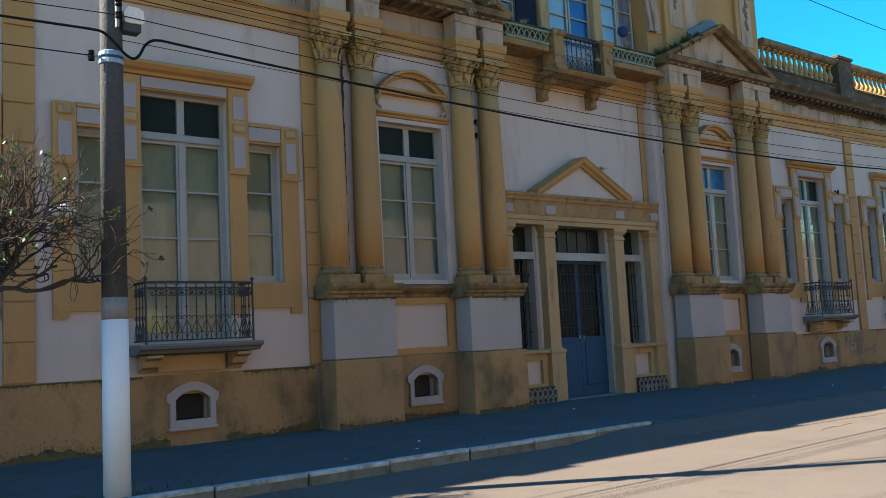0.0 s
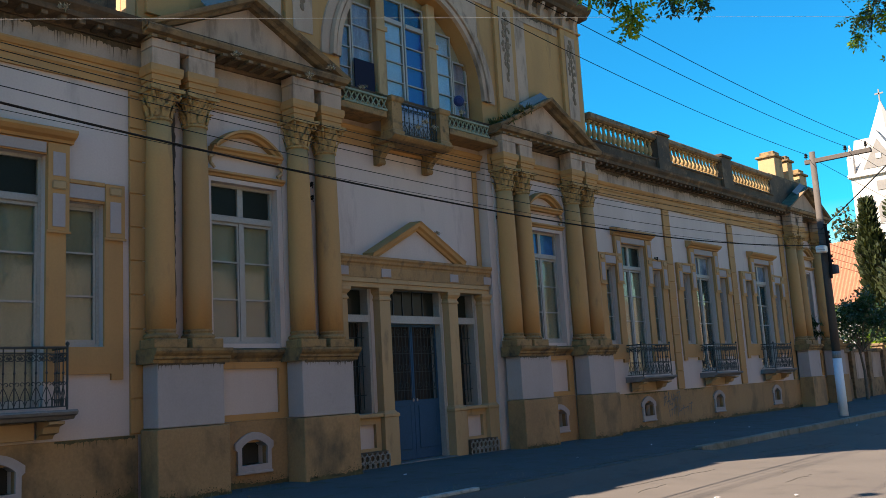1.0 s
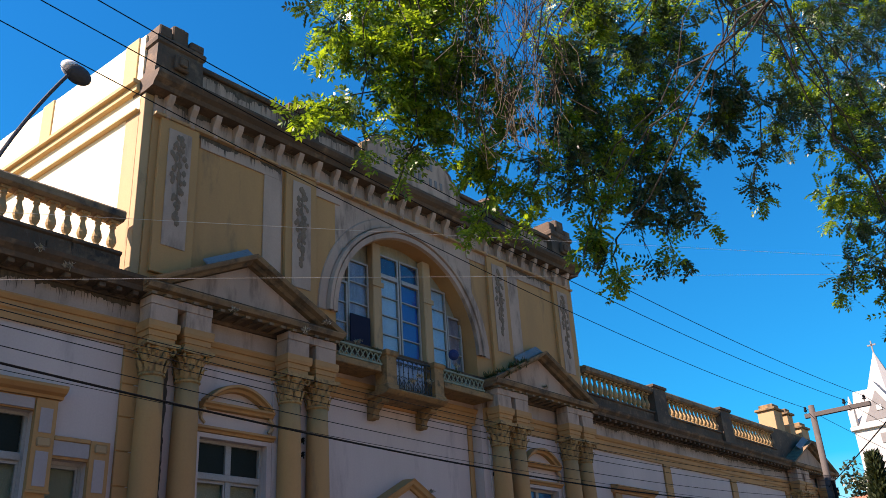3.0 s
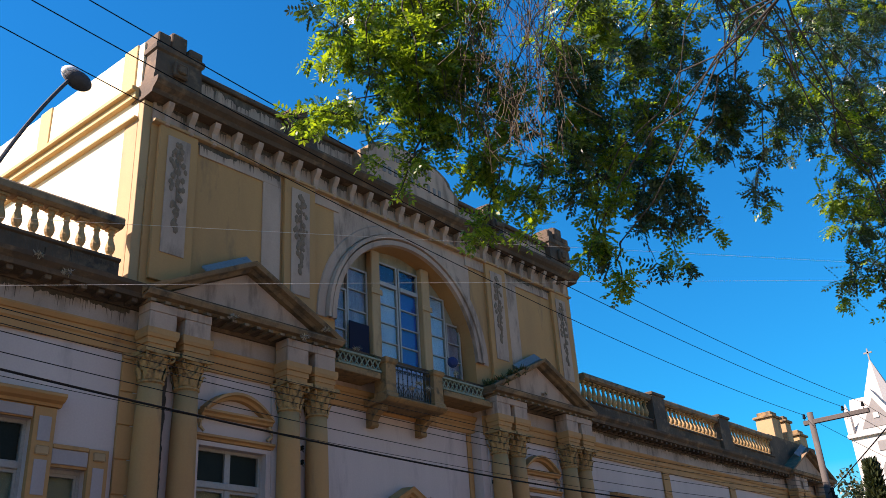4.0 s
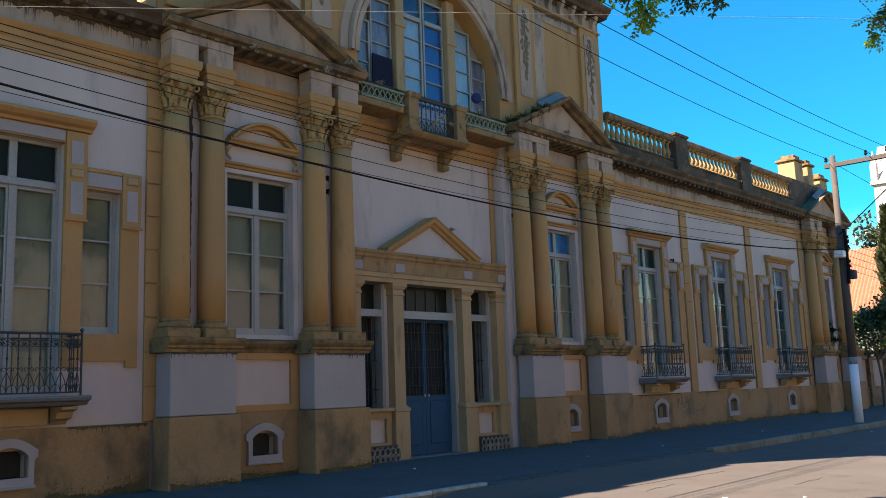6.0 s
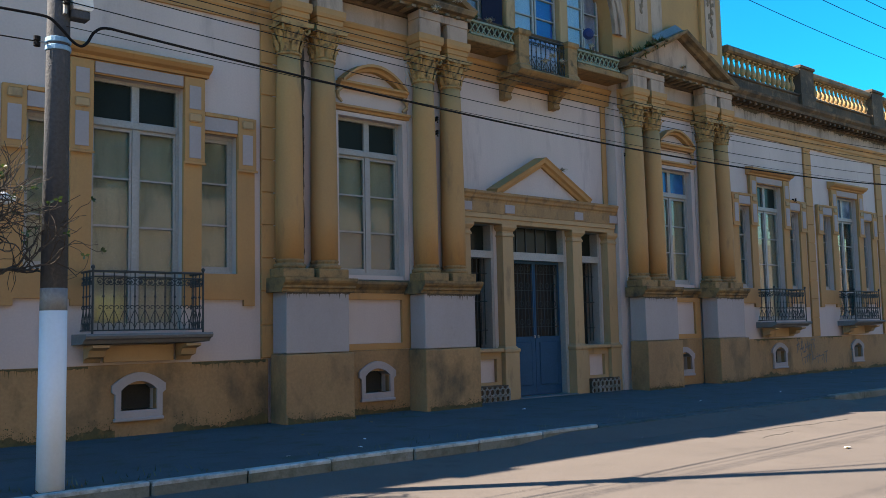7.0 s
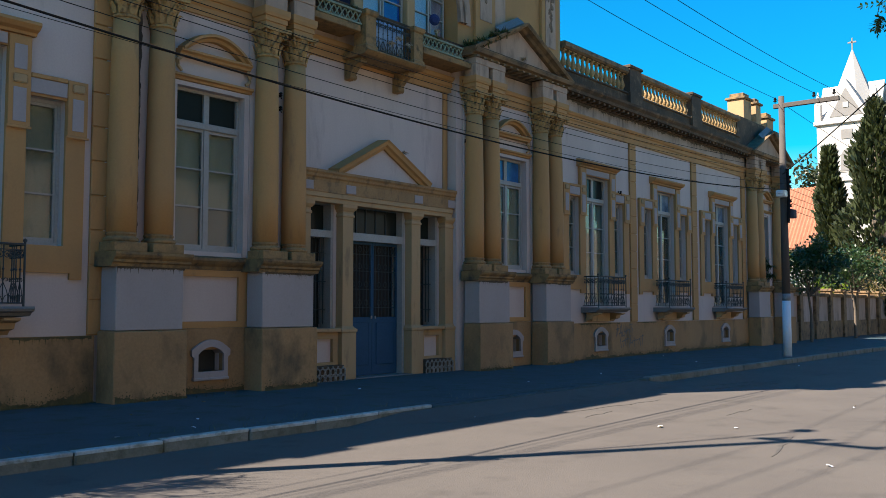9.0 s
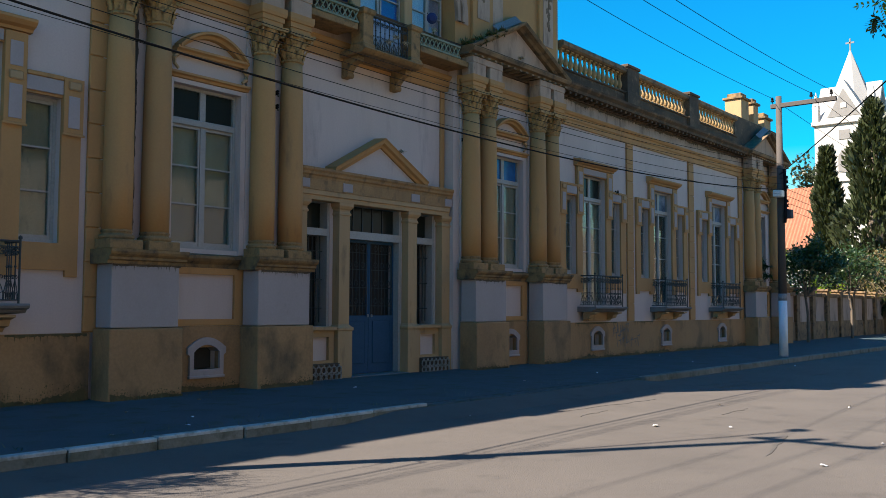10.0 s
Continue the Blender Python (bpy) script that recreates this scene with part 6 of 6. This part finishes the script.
limb("mixed", (-7.32, -9.56, 8.47), (-8.15, -9.41, 5.85), 0.36, 0.55)
limb("mixed", (-6.92, -9.71, 8.62), (-7.93, -9.56, 5.69), 0.37, 0.8)
limb("mixed", (-6.71, -9.85, 8.00), (-7.65, -9.71, 5.73), 0.34, 0.8)
limb("mixed", (-6.07, -9.97, 9.07), (-7.16, -9.91, 6.02), 0.39, 0.8)
limb("mixed", (-7.65, -9.71, 5.73), (-7.85, -9.71, 4.95), 0.19, 0.8)
limb("bright", (-7.77, -9.71, 5.27), (-7.99, -9.65, 4.76), 0.14, 0.8)
limb("bright", (-7.59, -9.82, 5.16), (-7.73, -9.82, 4.67), 0.14, 0.7)
limb("mixed", (-6.00, -10.09, 8.27), (-6.77, -10.12, 5.89), 0.26, 0.7)
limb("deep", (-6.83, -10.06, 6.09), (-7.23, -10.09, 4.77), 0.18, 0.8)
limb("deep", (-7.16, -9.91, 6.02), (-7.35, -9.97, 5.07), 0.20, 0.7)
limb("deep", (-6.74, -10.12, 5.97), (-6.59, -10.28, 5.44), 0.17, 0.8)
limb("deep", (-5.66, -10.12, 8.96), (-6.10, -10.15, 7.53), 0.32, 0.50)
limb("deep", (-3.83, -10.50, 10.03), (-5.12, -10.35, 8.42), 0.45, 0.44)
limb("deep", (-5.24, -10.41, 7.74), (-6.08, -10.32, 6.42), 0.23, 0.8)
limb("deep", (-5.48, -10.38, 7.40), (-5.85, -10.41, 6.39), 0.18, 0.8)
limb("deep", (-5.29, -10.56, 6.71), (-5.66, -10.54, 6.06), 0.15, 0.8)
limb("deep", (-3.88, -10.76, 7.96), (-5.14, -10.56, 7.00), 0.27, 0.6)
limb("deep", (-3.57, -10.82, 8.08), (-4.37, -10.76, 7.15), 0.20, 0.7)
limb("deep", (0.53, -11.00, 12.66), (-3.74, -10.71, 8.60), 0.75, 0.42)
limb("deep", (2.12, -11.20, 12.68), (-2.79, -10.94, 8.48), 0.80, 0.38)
limb("mixed", (-1.10, -11.18, 9.07), (-4.11, -10.85, 7.06), 0.31, 0.58)
limb("mixed", (-1.58, -11.26, 7.92), (-4.12, -10.91, 6.71), 0.30, 0.62)
limb("bright", (-3.20, -11.18, 6.55), (-4.52, -10.88, 6.27), 0.19, 0.8)
limb("deep", (-2.33, -11.26, 7.08), (-4.51, -11.00, 5.72), 0.39, 0.38)
limb("deep", (-3.38, -11.26, 5.91), (-4.91, -11.03, 5.05), 0.28, 0.65)
limb("deep", (-4.36, -11.40, 5.14), (-4.63, -11.20, 4.56), 0.1, 1.2)
for _ in range(260):
    u = rr.random()
    x, y, z = -9.0 + 0.5 * u + rr.gauss(0, 0.1), -9.2 - 0.75 * u + rr.gauss(0, 0.1), rr.uniform(6.0, 8.0)
    tube([(x, y, z), (x + rr.gauss(0, 0.05), y + rr.gauss(0, 0.06), z - 0.22), (x + rr.gauss(0, 0.12), y + rr.gauss(0, 0.12), z - rr.uniform(0.35, 0.6))], 0.004, 3, dry)
part("trunk", wood, TWIG, tree, "grey-brown trunk and boughs")
part("crown", bright, LEAF, tree, "feathery leaves given a brighter green for sun")
part("shaded_crown", deep, LEAFD, tree, "feathery leaves given a darker green for shade")
part("dry_tangle", dry, DRYWOOD, tree, "dry brown hanging stalks")


def bush_tree(name, label, x, y, h, r, m, seed, trunk=0.1, clumps=26, per=70, lf=0.13, base=0.35, cat="tree", group="trees beyond the wall", squash=0.8):
    r3 = random.Random(seed)
    t = empty(name, label, cat, group=group)
    t.location = (x, y, 0.03 if -4.3 < y < 0.2 else -0.15)
    wood = tube([(0, 0, 0), (r3.gauss(0, 0.05), r3.gauss(0, 0.05), h * base * 0.6), (r3.gauss(0, 0.1), r3.gauss(0, 0.1), h * base * 1.2)], trunk, 8, None, 0.6)
    leaves = bmesh.new()
    for _ in range(clumps):
        d = rnd(r3, 0.2)
        c = Vector((0, 0, h * (base + (1 - base) * 0.5))) + Vector((d.x * r, d.y * r, d.z * h * (1 - base) * 0.5 * squash)) * r3.uniform(0.25, 1.0)
        tube([(0, 0, h * base), (c.x * 0.5, c.y * 0.5, c.z * 0.75), tuple(c)], trunk * 0.3, 4, wood, 0.3)
        rad = r * r3.uniform(0.22, 0.4)
        for _ in range(per):
            o = c + rnd(r3) * rad * r3.uniform(0.3, 1) ** 0.6
            leaf_quad(leaves, o, rnd(r3, -0.2), rnd(r3, 1), lf * r3.uniform(0.7, 1.4), lf * 0.35)
    part("trunk", wood, BARK, t)
    part("crown", leaves, m, t)
    return t


bush_tree("garden_tree", "small dark-leaved street tree on a thin trunk", 26.6, -0.9, 4.9, 1.5, LEAFD, 31, 0.07, 28, 120, 0.15, 0.42)
bush_tree("garden_tree", "small sparse street tree on a thin trunk", 34.0, -0.8, 4.8, 1.9, LEAFD, 32, 0.08, 28, 90, 0.15, 0.5)
bush_tree("garden_tree", "yellow-green sunlit tree behind the garden wall", 36.5, 4.2, 6.2, 1.5, LEAF, 33, 0.12, 24, 80, 0.16, 0.3)
bush_tree("garden_tree", "yellow-green sunlit shrub behind the garden wall", 38, 1.6, 3.9, 1.6, LEAF, 36, 0.1, 22, 70, 0.16, 0.3)
bush_tree("garden_tree", "olive-brown leafless tree beside the street", 40, -1.6, 5.6, 2.4, DRY, 34, 0.12, 34, 60, 0.14, 0.35)
bush_tree("garden_tree", "dark green tree behind the garden wall", 31.8, 2.6, 4.2, 1.5, LEAFD, 35, 0.1, 30, 120, 0.16, 0.3)
bush_tree("garden_tree", "dark green tree behind the garden wall", 50, -0.5, 5.0, 2.6, LEAFD, 38, 0.1, 30, 70, 0.2, 0.3)
# unseen trees added where the front windows mirror them, to darken the glass
for i, (x, y, h) in enumerate(((-14, -27, 16), (-3, -27, 17), (8, -27, 16), (18, -28, 17))):
    bush_tree("garden_tree", "broad dark tree, unseen, for the front windows to mirror", x, y, h, 5.5, LEAFD, 60 + i, 0.3, 70, 90, 0.5, 0.3, group="trees across the street")


def cypress(x, y, h, r, seed):
    r3 = random.Random(seed)
    t = empty("cypress", "tall dark green cypress with ragged sprays", "cypress", group="cypresses")
    t.location = (x, y, 0.0)
    leaves = bmesh.new()
    for _ in range(int(1500 * h / 10)):
        f = r3.random() ** 0.8
        z = h * (0.04 + 0.96 * f)
        prof = min(1.0, (1 - f) * 1.9) ** 0.7 * (0.75 + 0.25 * math.sin(f * 17 + seed))
        a = r3.uniform(0, 2 * math.pi)
        rad = r * prof * r3.uniform(0.7, 1.05)
        o = Vector((rad * math.cos(a), rad * math.sin(a), z))
        for _ in range(5):
            d = (Vector((math.cos(a), math.sin(a), 1.6)) + rnd(r3) * 0.7).normalized()
            leaf_quad(leaves, o + rnd(r3) * 0.22, d, rnd(r3), r3.uniform(0.3, 0.65), 0.11)
    part("trunk", tube([(0, 0, 0), (0, 0, h * 0.9)], r * 0.35, 8, None, 0.15), BARK, t)
    part("crown", leaves, CYP, t)


cypress(46.4, 0.9, 14.4, 2.5, 1)
cypress(47.6, -1.6, 13.6, 2.6, 4)
cypress(49.3, 4.6, 12.2, 1.1, 2)
bush_tree("conifer", "far dark conifer with level tufts", 91, 18, 19, 3.2, CYP, 44, 0.3, 30, 60, 0.5, 0.45, "conifer", "trees beyond the wall", 1.1)

# the bare shrub by the near pole
rr = random.Random(12)
shrub = empty("bare_shrub", "bare twisted shrub with thorny twigs on the pavement", "shrub")
twigs, lit = bmesh.new(), bmesh.new()


def grow(p, d, r, depth):
    pts = [p]
    for _ in range(4):
        d = (d + rnd(rr) * 0.45 + Vector((0.0, -0.01, 0.05))).normalized()
        pts.append(pts[-1] + d * rr.uniform(0.05, 0.09) * (1.5 if depth > 3 else 1))
    tube(pts, r, 5, twigs, 0.72)
    if depth > 0:
        for _ in range(rr.choice((2, 2, 3))):
            q = rr.choice(pts[2:])
            grow(q, (d + rnd(rr) * 0.8 + Vector((0.06, -0.05, 0.14))).normalized(), r * 0.68, depth - 1)
    elif rr.random() < 0.12:
        for _ in range(5):
            leaf_quad(lit, pts[-1], rnd(rr), rnd(rr), 0.05, 0.016)


for d in ((0.7, -0.1, 0.8), (0.3, -0.2, 1.0), (0.95, -0.1, 0.6), (1.0, -0.05, 0.4), (0.5, -0.2, 0.6), (0.85, -0.2, 0.9)):
    grow(Vector((-12.75, -4.03, 2.07)), Vector(d).normalized(), 0.027, 5)
tube([(-13.05, -3.85, 0.0), (-12.98, -3.88, 0.9), (-12.86, -3.95, 1.5), (-12.73, -4.05, 2.12)], 0.045, 7, twigs, 0.75)
part("branchwork", twigs, TWIG, shrub, "grey-brown bare twigs")
part("foliage", lit, LEAFD, shrub)
bm = bmesh.new()
bmesh.ops.create_icosphere(bm, subdivisions=2, radius=0.1, matrix=pose(-12.18, -4.38, 2.84, 0, 12, 0) @ Matrix.Diagonal((1.3, 0.5, 0.55, 1)))
for v in bm.verts:
    v.co += Vector(noise.noise_vector(v.co * 9)) * 0.05
tagged(part("plastic_bag", bm, PAPER), "white torn plastic bag caught in the shrub", "bag")

# ---- the church ----
church = empty("church", "white church with a pointed spire behind cypresses", "church")
TX, TY, TW = 78.5, 10.4, 2.75
tower = part("tower", boxes((TX - TW, TX + TW, TY - TW, TY + TW, 0, 19.4)), CHURCHW, church, "white rendered tower")
part("string", boxes((TX - TW - 0.2, TX + TW + 0.2, TY - TW - 0.2, TY + TW + 0.2, 13.6, 14.0), bevel=0.05), CHURCHW, tower)
part("string", boxes((TX - TW - 0.25, TX + TW + 0.25, TY - TW - 0.25, TY + TW + 0.25, 19.2, 19.6), bevel=0.05), CHURCHW, tower)
spire = lathe([(TW * 0.98, 19.6), (TW * 0.8, 21.2), (0.06, 26.9)], 8)
bmesh.ops.rotate(spire, verts=spire.verts[:], cent=(0, 0, 0), matrix=Matrix.Rotation(math.pi / 8, 3, "Z"))
bmesh.ops.translate(spire, verts=spire.verts[:], vec=(TX, TY, 0))
part("spire", spire, CHURCHW, church, "white eight-sided spire")
part("cross", boxes((TX - 0.05, TX + 0.05, TY - 0.06, TY + 0.06, 26.8, 28.1), (TX - 0.05, TX + 0.05, TY - 0.4, TY + 0.4, 27.6, 27.75)), CHURCHG, church)
for k in range(4):
    m = Matrix.Translation((TX, TY, 0)) @ Matrix.Rotation(k * math.pi / 2, 4, "Z")
    for pts, a, b, mm in (([(-2.2, 19.6), (2.2, 19.6), (0, 23.5)], -TW - 0.1, -TW + 1.4, CHURCHW), ([(-1.5, 19.9), (1.5, 19.9), (0, 22.6)], -TW - 0.14, -TW - 0.101, CHURCHG), ([(-0.25, 20.7), (0.25, 20.7), (0.25, 21.2), (-0.25, 21.2)], -TW - 0.2, -TW - 0.141, CHURCHW), ([(-0.95, 14.5), (0.95, 14.5), (0.95, 16.2), (0.6, 16.9), (0, 17.2), (-0.6, 16.9), (-0.95, 16.2)], -TW - 0.06, -TW - 0.001, CHURCHW), ([(-0.6, 14.6), (0.6, 14.6), (0.6, 16.1), (0.3, 16.6), (0, 16.7), (-0.3, 16.6), (-0.6, 16.1)], -TW - 0.1, -TW - 0.061, CHURCHG), ([(-0.5, 17.7), (0.5, 17.7), (0.5, 18.6), (-0.5, 18.6)], -TW - 0.06, -TW - 0.001, CHURCHG)):
        bm = prism(pts, a, b, "y")
        bm.transform(m)
        part("gable" if mm is CHURCHW and b > -2 else "relief", bm, mm, tower)
    for sx in (1,):
        bm = boxes((sx * TW - 0.45, sx * TW + 0.15, -TW - 0.15, -TW + 0.45, 19.61, 21.2), bevel=0.04)
        lathe([(0.36, 21.2), (0.02, 22.6)], 6, bm, sx * (TW - 0.15), -TW + 0.15)
        bm.transform(m)
        part("pinnacle", bm, CHURCHW, tower)
part("nave", boxes((63.2, 75.5, 9.3, 24.0, 0, 6.6)), CHURCHW, church, "white nave wall")
bm = bmesh.new()
r3 = random.Random(6)
for j in range(17):
    f0, f1 = j / 17, (j + 1) / 17
    for i in range(52):
        y = 8.8 + 0.3 * i
        x0, z0 = 62.4 + 4.6 * f0, 6.5 + 5.0 * f0
        x1, z1 = 62.4 + 4.6 * (f1 + 0.15), 6.5 + 5.0 * (f1 + 0.15)
        e = r3.uniform(-0.02, 0.03)
        a = [bm.verts.new(q) for q in ((x0, y, z0 + e), (x0, y + 0.15, z0 + 0.1 + e), (x0, y + 0.3, z0 + e), (x1, y + 0.3, z1 + e - 0.02), (x1, y + 0.15, z1 + 0.07 + e), (x1, y, z1 + e - 0.02))]
        bm.faces.new((a[0], a[1], a[4], a[5]))
        bm.faces.new((a[1], a[2], a[3], a[4]))
part("roof", bm, TILE, church, "red clay tile roof")
bm = prism([(62.4, 6.45), (67.0, 11.4), (71.6, 6.45)], 8.85, 24.2, "y")
part("roof_core", bm, TILE, church)
